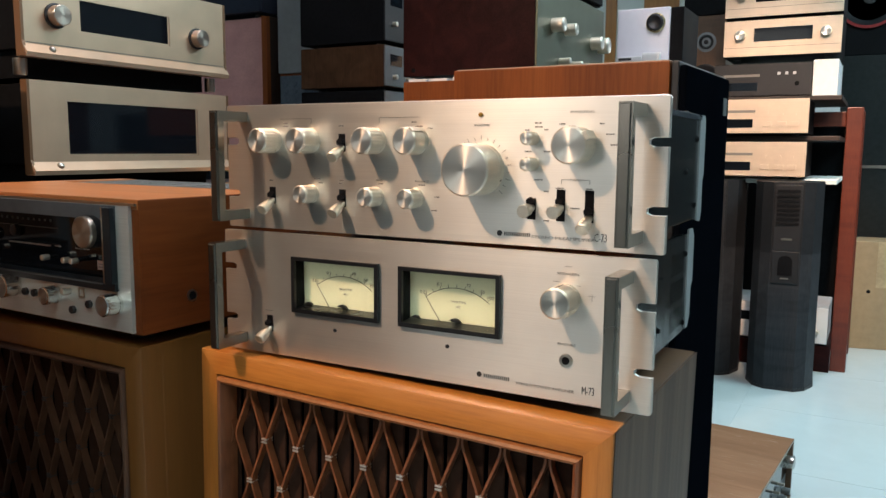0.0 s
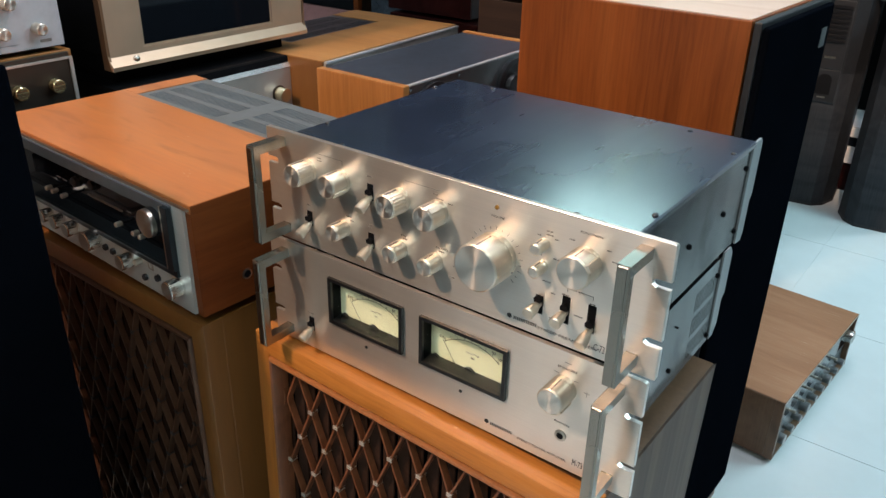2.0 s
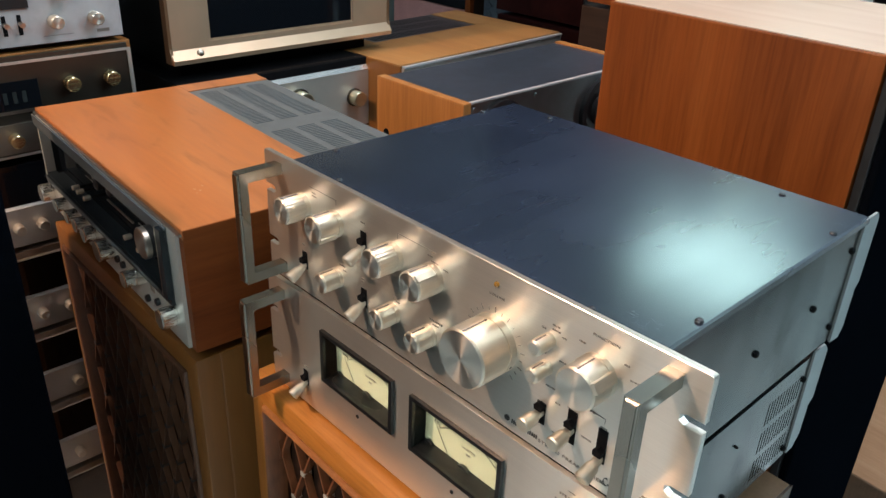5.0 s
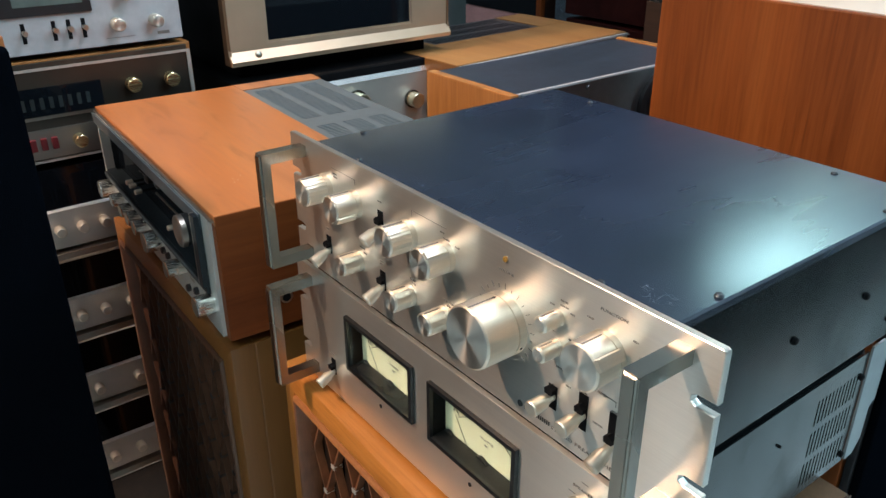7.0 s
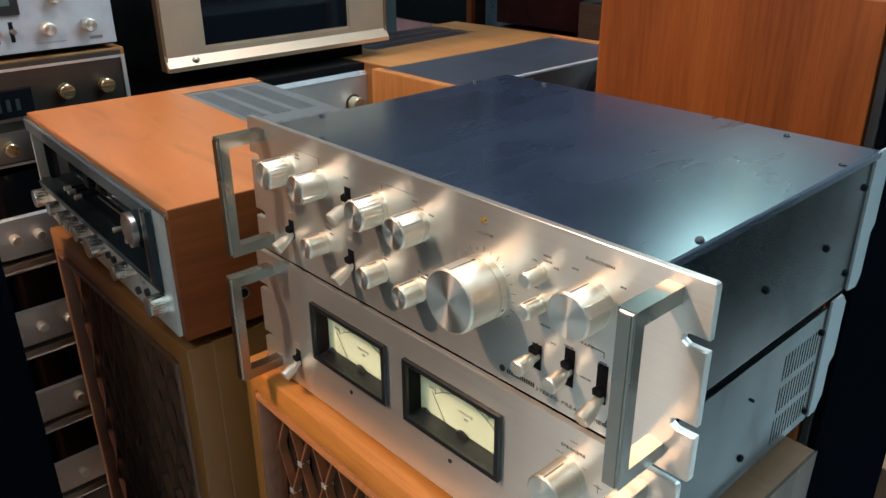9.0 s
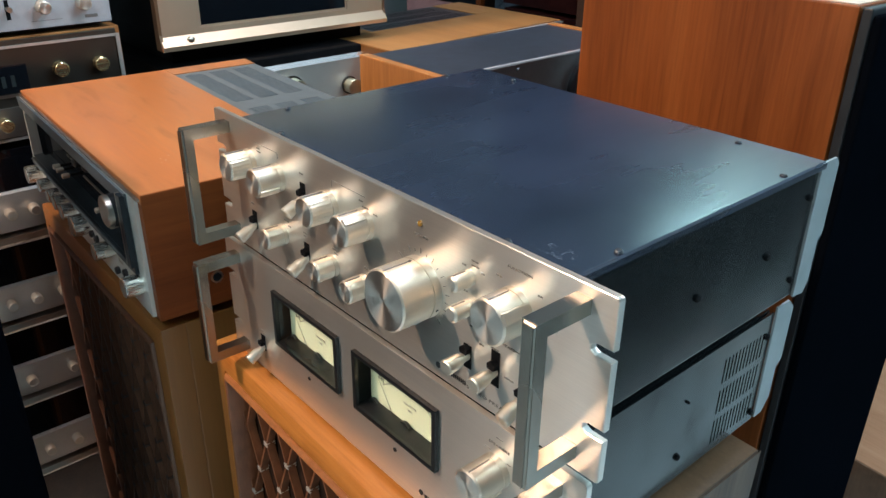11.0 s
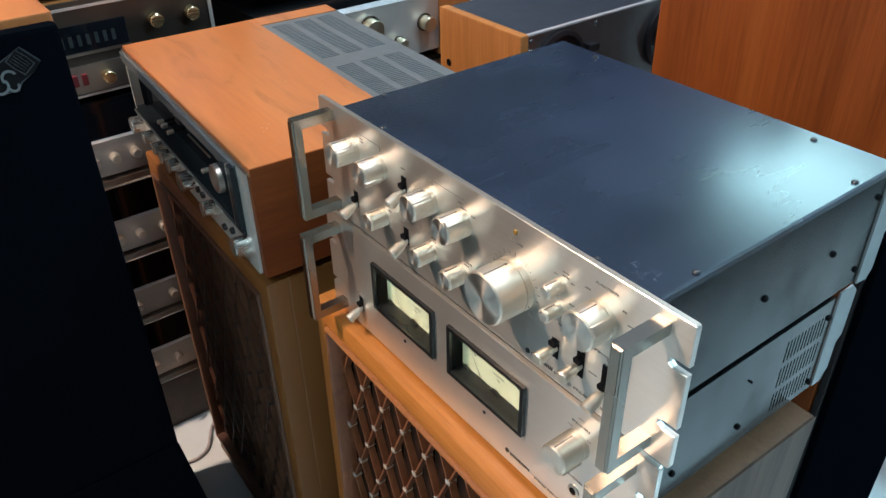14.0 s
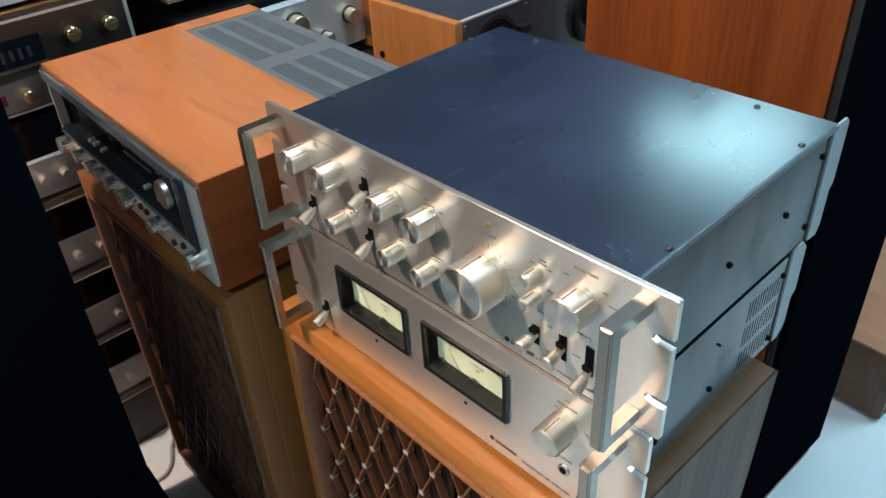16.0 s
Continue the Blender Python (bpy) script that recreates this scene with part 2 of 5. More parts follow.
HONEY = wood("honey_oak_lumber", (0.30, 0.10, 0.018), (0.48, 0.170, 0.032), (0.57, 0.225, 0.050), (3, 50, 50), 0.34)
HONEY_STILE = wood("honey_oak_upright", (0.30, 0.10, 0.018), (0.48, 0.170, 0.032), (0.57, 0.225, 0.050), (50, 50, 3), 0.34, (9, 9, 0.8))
# darker copy of the honey oak, with shade put in its colour
HONEY_SHADED = wood("honey_oak_shaded", (0.180, 0.069, 0.0155), (0.208, 0.081, 0.0182), (0.238, 0.097, 0.0225), (40, 40, 2.5), 0.45, (8, 8, 0.8))
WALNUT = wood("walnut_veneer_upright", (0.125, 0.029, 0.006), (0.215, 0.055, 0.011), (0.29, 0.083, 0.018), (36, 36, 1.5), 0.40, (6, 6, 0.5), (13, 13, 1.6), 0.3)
TEAK = wood("teak_veneer_upright", (0.28, 0.10, 0.026), (0.42, 0.165, 0.045), (0.52, 0.23, 0.07), (50, 50, 2.0), 0.4, (14, 14, 0.9))
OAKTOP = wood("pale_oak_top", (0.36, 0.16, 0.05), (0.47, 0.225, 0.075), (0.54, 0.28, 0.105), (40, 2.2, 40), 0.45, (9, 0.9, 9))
GREYWALNUT = wood("grey_brown_walnut", (0.042, 0.022, 0.014), (0.098, 0.056, 0.037), (0.175, 0.108, 0.074), (95, 95, 2.2), 0.48, (30, 30, 0.9), spec=0.2)
# darker than the other bent wood: paints shade on the left lattice
LATH = wood("shaded_bent_wood", (0.06, 0.024, 0.013), (0.105, 0.044, 0.023), (0.155, 0.068, 0.036), (30, 30, 6), 0.45)
EDGE = wood("red_brown_bent_wood", (0.12, 0.035, 0.013), (0.20, 0.066, 0.026), (0.29, 0.10, 0.042), (30, 30, 6), 0.45)
STICK = wood("orange_bent_wood", (0.22, 0.07, 0.02), (0.34, 0.12, 0.034), (0.42, 0.16, 0.05), (30, 30, 6), 0.4)
ROSEWOOD = wood("dark_rosewood", (0.008, 0.002, 0.002), (0.020, 0.005, 0.005), (0.034, 0.009, 0.008), (2.2, 40, 40), 0.35, spec=0.1)
EBONY = wood("ebony_brown", (0.014, 0.007, 0.005), (0.03, 0.015, 0.010), (0.05, 0.025, 0.017), (2.2, 40, 40), 0.45)
ASH = wood("charcoal_ash_veneer", (0.014, 0.0155, 0.018), (0.028, 0.031, 0.036), (0.046, 0.050, 0.056), (60, 60, 2.5), 0.5, spec=0.15)
CHERRY = wood("cherry_red_stain", (0.08, 0.014, 0.008), (0.135, 0.025, 0.0125), (0.18, 0.040, 0.019), (40, 40, 3), 0.35)
CARD = speckled("brown_cardboard", (0.34, 0.24, 0.14), 0.8, 30, 0.14)
FABRIC = cloth("mauve_wall_fabric", (0.68, 0.38, 0.37), 300)
WALL = speckled("cool_grey_wall_paint", (0.15, 0.17, 0.18), 0.8, 12, 0.08)
PAINT = speckled("white_wall_paint", (0.72, 0.76, 0.74), 0.8, 12, 0.05)
# light and dark patches added to the unseen ceiling to cloud the lid's reflection
CEIL = mat("reflection_patch_ceiling", (0.44, 0.54, 0.70), 0.85)
ceil_n = node(CEIL, "ShaderNodeTexNoise", Scale=1.1, Detail=2.0)
link(CEIL, coords(CEIL, (1.5, 0.5, 1)), ceil_n.inputs["Vector"])
link(CEIL, ramp(CEIL, ceil_n.outputs["Fac"], [(0.38, (0.37, 0.43, 0.50)), (0.60, (0.64, 0.72, 0.81))]), bsdf(CEIL).inputs["Base Color"])
TILE = speckled("pale_floor_tile", (0.60, 0.66, 0.67), 0.22, 7, 0.05, 0, 0.03)
GROUT = mat("tile_grout", (0.56, 0.615, 0.62), 0.6)

# the blue-black lid: satin paint with hairline scratches
LID = mat("blue_black_lid_paint", (0.020, 0.026, 0.040), 0.17, 0.0, 0.6)
lid_a = node(LID, "ShaderNodeTexNoise", Scale=5.0, Detail=4.0)
link(LID, coords(LID, (1, 1, 1)), lid_a.inputs["Vector"])
lid_b = node(LID, "ShaderNodeTexNoise", Scale=34.0, Detail=4.0, Roughness=0.55)
link(LID, coords(LID, (1, 0.07, 1)), lid_b.inputs["Vector"])
lid_mix = mix(LID, 0.35, lid_a.outputs["Fac"], lid_b.outputs["Fac"])
lid_rough = node(LID, "ShaderNodeMapRange", **{"From Min": 0.36, "From Max": 0.64, "To Min": 0.22, "To Max": 0.32})
link(LID, lid_mix, lid_rough.inputs["Value"])
link(LID, lid_rough.outputs["Result"], bsdf(LID).inputs["Roughness"])
# soft blue clouds in the colour imitate reflections on the lid
link(LID, ramp(LID, lid_a.outputs["Fac"], [(0.36, (0.010, 0.0155, 0.029)), (0.64, (0.020, 0.030, 0.057))]), bsdf(LID).inputs["Base Color"])

bsdf(LID).inputs["Coat Weight"].default_value = 0.8
bsdf(LID).inputs["Coat Roughness"].default_value = 0.16
bsdf(LID).inputs["Coat IOR"].default_value = 1.5

# ---- building helpers ----


def boxes(*ranges):
    """A bmesh of plain boxes (x0, x1, y0, y1, z0, z1)."""
    bm = bmesh.new()
    for x0, x1, y0, y1, z0, z1 in ranges:
        v = [bm.verts.new(p) for p in ((x0, y0, z0), (x1, y0, z0), (x1, y1, z0), (x0, y1, z0), (x0, y0, z1), (x1, y0, z1), (x1, y1, z1), (x0, y1, z1))]
        for f in ((3, 2, 1, 0), (4, 5, 6, 7), (0, 1, 5, 4), (1, 2, 6, 5), (2, 3, 7, 6), (3, 0, 4, 7)):
            bm.faces.new([v[i] for i in f])
    return bm


def rbox(x0, x1, y0, y1, z0, z1, r=0.002, seg=2):
    """A box with rounded edges."""
    bm = boxes((x0, x1, y0, y1, z0, z1))
    bmesh.ops.bevel(bm, geom=bm.edges[:], offset=r, segments=seg, profile=0.6, affect="EDGES")
    return bm


def lathe(profile, axis="y", seg=40, flutes=0, depth=0.0, flute_from=0, closed=False):
    """A turned body round an axis through the origin: profile of (radius, distance along the axis); flutes groove it."""
    bm, rings = bmesh.new(), []
    for k, (r, d) in enumerate(profile):
        ring = []
        for i in range(seg):
            a = 2 * math.pi * i / seg
            q = r - (depth if flutes and k >= flute_from and (i * flutes // seg) % 2 else 0)
            c, s = q * math.cos(a), q * math.sin(a)
            ring.append(bm.verts.new({"y": (c, d, s), "x": (d, c, s), "z": (c, s, d)}[axis]))
        rings.append(ring)
    for a, b in zip(rings, rings[1:]):
        for i in range(seg):
            bm.faces.new((a[i], a[(i + 1) % seg], b[(i + 1) % seg], b[i]))
    if closed:
        for i in range(seg):
            bm.faces.new((rings[-1][i], rings[-1][(i + 1) % seg], rings[0][(i + 1) % seg], rings[0][i]))
    else:
        bm.faces.new(rings[0])
        bm.faces.new(rings[-1])
    bmesh.ops.recalc_face_normals(bm, faces=bm.faces[:])
    return bm


def join(*parts):
    out = parts[0]
    for p in parts[1:]:
        me = bpy.data.meshes.new("joined")
        p.to_mesh(me)
        p.free()
        out.from_mesh(me)
        bpy.data.meshes.remove(me)
    return out


def prism(outline, y0, y1, axis="y"):
    """An outline in two axes, drawn out along the third."""
    bm = bmesh.new()
    put = {"y": lambda a, b, c: (a, c, b), "x": lambda a, b, c: (c, a, b), "z": lambda a, b, c: (a, b, c)}[axis]
    lo = [bm.verts.new(put(a, b, y0)) for a, b in outline]
    hi = [bm.verts.new(put(a, b, y1)) for a, b in outline]
    n = len(outline)
    bm.faces.new(lo)
    bm.faces.new(hi)
    for i in range(n):
        bm.faces.new((lo[i], lo[(i + 1) % n], hi[(i + 1) % n], hi[i]))
    bmesh.ops.recalc_face_normals(bm, faces=bm.faces[:])
    return bm


def pierced(bm_outline, holes, y0, y1):
    """A plate of any outline with rectangular openings through it."""
    bm = bmesh.new()
    loops = [bm_outline] + [[(a, c), (b, c), (b, d), (a, d)] for a, b, c, d in holes]
    edges = []
    for loop in loops:
        vs = [bm.verts.new((x, y0, z)) for x, z in loop]
        edges += [bm.edges.new((vs[i], vs[(i + 1) % len(vs)])) for i in range(len(vs))]
    bmesh.ops.triangle_fill(bm, use_beauty=True, use_dissolve=False, edges=edges)
    out = bmesh.ops.extrude_face_region(bm, geom=bm.faces[:])
    bmesh.ops.translate(bm, vec=(0, y1 - y0, 0), verts=[v for v in out["geom"] if isinstance(v, bmesh.types.BMVert)])
    bmesh.ops.recalc_face_normals(bm, faces=bm.faces[:])
    return bm


def plate(x0, x1, z0, z1, y0, y1, holes):
    """A rectangular plate, facing along y, with rectangular openings."""
    return pierced([(x0, z0), (x1, z0), (x1, z1), (x0, z1)], holes, y0, y1)


def lay(bm, m):
    bmesh.ops.transform(bm, matrix=m, verts=bm.verts[:])
    return bm


def part(name, bm, material, parent=None, label="", at=(0, 0, 0), turn=(0, 0, 0), smooth=False):
    me = bpy.data.meshes.new(name)
    bm.to_mesh(me)
    bm.free()
    me.materials.append(material)
    if smooth:
        me.shade_smooth()
        me.set_sharp_from_angle(angle=radians(35))
    ob = new(name, me)
    ob.matrix_basis = pose(*at, *turn)
    ob.parent = parent
    if label:
        ob["label"] = label
    return ob


def again(ob, at, turn=(0, 0, 0)):
    """The same mesh once more, as a piece of its own."""
    o = new(ob.name.split(".")[0], ob.data)
    o.parent = ob.parent
    o.matrix_basis = pose(*at, *turn)
    return o


def thing(name, label, category, m=None, group="", kind=""):
    ob = new(name)
    ob.empty_display_size = 0.05
    ob.matrix_basis = m or Matrix()
    return tagged(ob, label, category, group, kind)


def letters(text, size, depth=0.0002, wide=1.0):
    """Text as a bmesh in the x-z plane that faces -y, centred."""
    cu = bpy.data.curves.new("lettering", "FONT")
    cu.body, cu.size, cu.align_x, cu.align_y, cu.extrude, cu.resolution_u, cu.offset = text, size, "CENTER", "CENTER", depth, 2, -size * 0.012
    ob = new("lettering", cu)
    me = bpy.data.meshes.new_from_object(ob.evaluated_get(bpy.context.evaluated_depsgraph_get()))
    bm = bmesh.new()
    bm.from_mesh(me)
    bpy.data.meshes.remove(me)
    bpy.data.objects.remove(ob)
    bpy.data.curves.remove(cu)
    bmesh.ops.transform(bm, matrix=pose(0, 0, 0, 90) @ Matrix.Diagonal((wide, 1, 1, 1)), verts=bm.verts[:])
    return bm


def knob(parent, x, z, r, d, y=0.0, flutes=0, pointer=True, label="", axis="y", at=None, body=None, cap=None):
    """A control knob that sticks out from a face, with a spun cap and a pointer line."""
    s = -1 if axis == "y" else 1
    prof = [(r, 0), (r, s * d * 0.18), (r * 0.965, s * d * 0.19), (r * 0.965, s * d * 0.215), (r, s * d * 0.225), (r, s * (d - 0.0012)), (r - 0.0012, s * (d - 0.0002))]
    k = part("knob", lathe(prof, axis, 4 * flutes or 56, 2 * flutes, r * 0.030 if flutes else 0, 4), body or TURNED, parent, label, at or (x, y, z), smooth=True)
    capm = lathe([(r - 0.0012, s * (d - 0.0004)), (r - 0.0016, s * d)], axis, 48)
    part("cap", capm, cap or SPUN, k, smooth=True)
    if pointer:
        w = 0.0006
        if axis == "y":
            part("pointer_line", boxes((-w, w, -d + 0.001, -d * 0.25, r - 0.0003, r + 0.0002)), GREYINK, k)
    return k


def lever(parent, x, z, h, z_tip, tilt, y=0.0, length=0.021):
    """A small bat lever in an upright slot."""
    slot = part("switch_slot", boxes((-0.0040, 0.0040, -0.0005, 0.004, -h / 2, h / 2)), MATT, parent, at=(x, y, z))
    part("pivot", prism([(-0.0032, 0.0), (-0.0038, 0.004), (0.0, 0.0068), (0.0038, 0.004), (0.0032, 0.0)], -0.005, -0.0006), MATT, slot, "black pivot nub", at=(0, 0, max(z_tip + 0.003, -h / 2)))
    l = part("lever", lathe([(0.0034, 0.002), (0.0036, -0.006), (0.0052, -0.009), (0.0060, -length + 0.001), (0.0053, -length)], "y", 20), TURNED, slot, "turned aluminium lever", at=(0, 0, z_tip), turn=(tilt, 0, 0), smooth=True)
    return l


def screw(parent, at, turn=(0, 0, 0), r=0.0035, material=None, name="screw"):
    return part(name, lathe([(r, 0), (r, 0.001), (r * 0.7, 0.0022), (r * 0.2, 0.0024)], "z", 16), material or ZINC, parent, at=at, turn=turn, smooth=True)

# ---- the room ----
FX0, FX1, FY0, FY1, TOP = -2.4, 3.6, -3.0, 6.0, 2.7
floor = part("floor", boxes((FX0, FX1, FY0, FY1, -0.06, -0.0019)), GROUT)
tagged(floor, "pale blue-grey glossy tiled shop floor", "floor", kind="structure")
ceiling = part("ceiling", boxes((FX0, FX1, FY0, FY1, TOP, TOP + 0.1)), CEIL)
tagged(ceiling, "bluish grey shop ceiling, patched for reflections", "ceiling", kind="structure")
for name, r, m, text in (
    ("wall_west", (FX0 - 0.15, FX0, FY0 - 0.15, FY1 + 0.15, -0.06, TOP + 0.1), WALL, "cool grey painted shop wall"),
    ("wall_east", (FX1, FX1 + 0.15, FY0 - 0.15, FY1 + 0.15, -0.06, TOP + 0.1), WALL, "cool grey painted side wall of the shop"),
    ("wall_north", (FX0, FX1, FY1, FY1 + 0.15, -0.06, TOP + 0.1), PAINT, "white painted end wall of the shop"),
    ("wall_south", (FX0, FX1, FY0 - 0.15, FY0, -0.06, TOP + 0.1), WALL, "grey painted wall behind the aisle"),
):
    tagged(part(name, boxes(r), m), text, "wall", kind="structure")

for x0, x1 in ((-1.70, -1.61), (-1.38, -1.10)):
    tagged(part("trim", rbox(x0, x1, FY1 - 0.03, FY1 - 0.002, 0.0, 2.45, 0.004), TEAK), "orange-brown wooden upright on the white end wall", "trim", kind="structure")

# ---- the rack amplifiers ----


def faceplate(half, high, slots, thick=0.005, depth=0.016, gap=0.0075, holes=()):
    """A rack panel with two open-ended slots in each end."""
    c = 0.0022
    right = [(half - c, 0), (half - c * 0.3, c * 0.3), (half, c)]
    for z in slots:
        right += [(half, z - gap / 2), (half - depth + gap / 2, z - gap / 2), (half - depth, z - gap / 4), (half - depth, z + gap / 4), (half - depth + gap / 2, z + gap / 2), (half, z + gap / 2)]
    right += [(half, high - c), (half - c * 0.3, high - c * 0.3), (half - c, high)]
    left = [(-x, z) for x, z in reversed(right)]
    if holes:
        return pierced(right + left, holes, 0, thick)
    bm = prism(right + left, 0, thick)
    bmesh.ops.bevel(bm, geom=[e for e in bm.edges if abs(e.verts[0].co.y) < 1e-6 and abs(e.verts[1].co.y) < 1e-6], offset=0.0006, segments=1, affect="EDGES")
    return bm


def handle(parent, x, z0, z1, out=0.047, w=0.0115):
    """A square-section rack handle, drawn as one bent bar."""
    t = 0.0105
    outline = [(0, z0), (-out, z0), (-out, z1), (0, z1), (0, z1 - t), (-out + t, z1 - t), (-out + t, z0 + t), (0, z0 + t)]
    bm = prism(outline, -w / 2, w / 2, "x")
    bmesh.ops.bevel(bm, geom=[e for e in bm.edges if max(v.co.y for v in e.verts) < -0.001], offset=0.0020, segments=3, affect="EDGES")
    return part("rack_handle", bm, HANDLE, parent, "square satin aluminium bar handle", at=(x, 0, 0), smooth=True)


def bars(parent, x0, x1, z, h, count, name="logo_bars", material=None, y=-0.0006):
    """Plain upright bars in place of a maker's name."""
    step = (x1 - x0) / count
    return part(name, boxes(*[(x0 + i * step, x0 + (i + 0.42) * step, y, y + 0.0008, z - h / 2, z + h / 2) for i in range(count)]), material or INK, parent)


def words(parent, text, x, z, size, material=None, wide=1.0, y=-0.0003, name="lettering"):
    return part(name, letters(text, size, 0.0002, wide), material or GREYINK, parent, at=(x, y, z))


def lines(parent, *segs, y=-0.0004, name="printed_line", material=None):
    for x0, x1, z0, z1 in segs:
        part(name, boxes((x0, x1, y, y + 0.0006, z0, z1)), material or GREYINK, parent)


# stereo preamplifier, upper unit
pre = thing("stereo_preamplifier", "silver rack preamplifier with many knobs and handles, on the power amplifier", "amplifier", pose(0, 0, 0.857))
part("faceplate", faceplate(0.241, 0.132, (0.0365, 0.0935)), SILVER, pre, "brushed aluminium faceplate with slotted ends")
part("chassis", rbox(-0.205, 0.203, 0.0055, 0.312, 0.006, 0.1245, 0.0015), SIDE, pre, "dark grey painted steel case")
lid = part("lid", prism([(-0.2075, 0.1225), (-0.2075, 0.1275), (-0.2055, 0.1285), (0.2035, 0.1285), (0.2055, 0.1275), (0.2055, 0.1225)], 0.0056, 0.318), LID, pre, "blue-black satin lid with scratches")
for x, y in ((0.200, 0.052), (0.199, 0.258), (0.1335, 0.304), (0.146, 0.009), (-0.1405, 0.306), (-0.2005, 0.057), (-0.2035, 0.263), (-0.136, 0.012)):
    screw(lid, (x, y, 0.1284), r=0.0030, material=DARKSTEEL)
SCRATCH = mat("bare_metal_scratch", (0.15, 0.18, 0.24), 0.5, 0.3)
for cx, cy, n, spread, seed in ((0.0, 0.076, 5, 0.009, 1), (-0.17, 0.178, 2, 0.006, 2), (0.176, 0.0235, 26, 0.012, 3), (-0.045, 0.082, 2, 0.004, 4), (0.190, 0.287, 9, 0.012, 5), (-0.06, 0.02, 2, 0.003, 6), (0.08, 0.21, 3, 0.03, 7), (-0.1, 0.24, 3, 0.03, 8), (0.05, 0.12, 2, 0.02, 9), (0.12, 0.25, 2, 0.02, 10)):
    rng = random.Random(seed)
    marks = bmesh.new()
    for i in range(n):
        x, y, a, l = cx + rng.uniform(-spread, spread), cy + rng.uniform(-spread, spread) * 0.6, rng.uniform(0, 3.14), rng.uniform(0.0008, 0.0034)
        dx, dy, w = math.cos(a) * l, math.sin(a) * l, rng.uniform(0.00005, 0.00011)
        marks.faces.new([marks.verts.new((x + sx * dx - sy * dy / l * w, y + sx * dy + sy * dx / l * w, 0.12862)) for sx, sy in ((-1, -1), (1, -1), (1, 1), (-1, 1))])
    bmesh.ops.recalc_face_normals(marks, faces=marks.faces[:])
    part("scratch", marks, SCRATCH, lid)
part("rear_flange", prism([(0.312, 0.004), (0.330, 0.002), (0.336, 0.012), (0.336, 0.052), (0.342, 0.058), (0.342, 0.122), (0.336, 0.128), (0.312, 0.128)], 0.2032, 0.2052, "x"), PALEZINC, pre, "pale zinc rear flange")
part("rear_panel", boxes((-0.205, 0.203, 0.3121, 0.3145, 0.005, 0.122)), ZINC, pre)
for y, z in ((0.151, 0.061), (0.249, 0.063), (0.304, 0.023), (0.304, 0.100), (0.03, 0.012)):
    screw(pre, (0.2030, y, z), (0, 90, 0), 0.0032, MATT, "case_screw")
for s in (-1, 1):
    handle(pre, s * 0.2168, 0.0095, 0.1245)
for x, fl in ((-0.177, 24), (-0.127, 0), (-0.046, 24), (0.002, 0)):
    k = knob(pre, x, 0.0940, 0.0130, 0.025, flutes=fl)
    if not fl:
        part("grip_rib", rbox(-0.0032, 0.0032, -0.0247, -0.0062, 0.0118, 0.0142, 0.0006), TURNED, k, turn=(0, 38 if x > 0 else 122, 0))
for x in (-0.126, -0.046, 0.000):
    knob(pre, x, 0.0392, 0.0098, 0.020, flutes=12)
for z in (0.0965, 0.0738):
    knob(pre, 0.1215, z, 0.0060, 0.017, flutes=0)
vol = knob(pre, 0.0705, 0.0683, 0.0237, 0.0345)
part("index_dot", lathe([(0.0011, 0), (0.0011, 0.0004)], "z", 12), BLACK, vol, at=(0, -0.0105, 0.0236))
part("grub_screw", lathe([(0.0011, 0), (0.0011, 0.0004)], "x", 12), BLACK, vol, "small black grub screw", at=(0.0216, -0.0035, -0.0095), turn=(0, 24, 0))
fn = knob(pre, 0.1635, 0.0905, 0.0160, 0.025)
part("grip_bar", rbox(-0.004, 0.004, -0.0247, -0.004, 0.0150, 0.0185, 0.0006), TURNED, fn, turn=(0, 60, 0))
for x, z, h, zt, tilt in ((-0.086, 0.092, 0.018, -0.005, 28), (-0.178, 0.036, 0.018, -0.005, 28), (-0.086, 0.036, 0.018, -0.005, 28), (0.1215, 0.034, 0.019, 0.001, 6), (0.149, 0.038, 0.028, -0.002, 8), (0.175, 0.038, 0.028, -0.010, 25)):
    lever(pre, x, z, h, zt, tilt)
part("indicator_lamp", lathe([(0.0022, 0), (0.0022, -0.0012), (0.0012, -0.0018)], "y", 16), AMBER, pre, "small amber indicator lamp", at=(0.070, 0, 0.118), smooth=True)
words(pre, "VOLUME", 0.071, 0.1085, 0.0027, wide=1.5)
words(pre, "FUNCTION", 0.1665, 0.119, 0.0029, wide=1.45)
words(pre, "TAPE", 0.1615, 0.0605, 0.0029, wide=1.5)
words(pre, "BALANCE", 0.008, 0.0555, 0.0025, wide=1.4)
words(pre, "BASS", -0.041, 0.0555, 0.0025, wide=1.4)
words(pre, "STEREO PREAMPLIFIER", 0.1515, 0.0088, 0.0040, wide=1.5)
words(pre, "C-73", 0.1860, 0.0110, 0.0105, INK, 0.55)
bars(pre, 0.0955, 0.1215, 0.0102, 0.0034, 13)
part("logo_ring", lathe([(0.0026, 0), (0.0026, -0.0005)], "y", 20), INK, pre, at=(0.0905, 0, 0.0105))
ticks = []
for i in range(21):
    a = radians(225 - i * 13.5)
    c, s = math.cos(a), math.sin(a)
    tick = boxes((0.0266, 0.0292 if i % 2 else 0.0310, -0.0004, 0.0002, -0.00018, 0.00018))
    bmesh.ops.rotate(tick, cent=(0, 0, 0), matrix=Matrix.Rotation(-a, 3, "Y"), verts=tick.verts[:])
    ticks.append(tick)
part("volume_scale", join(*ticks), GREYINK, pre, at=(0.0705, 0, 0.0683))
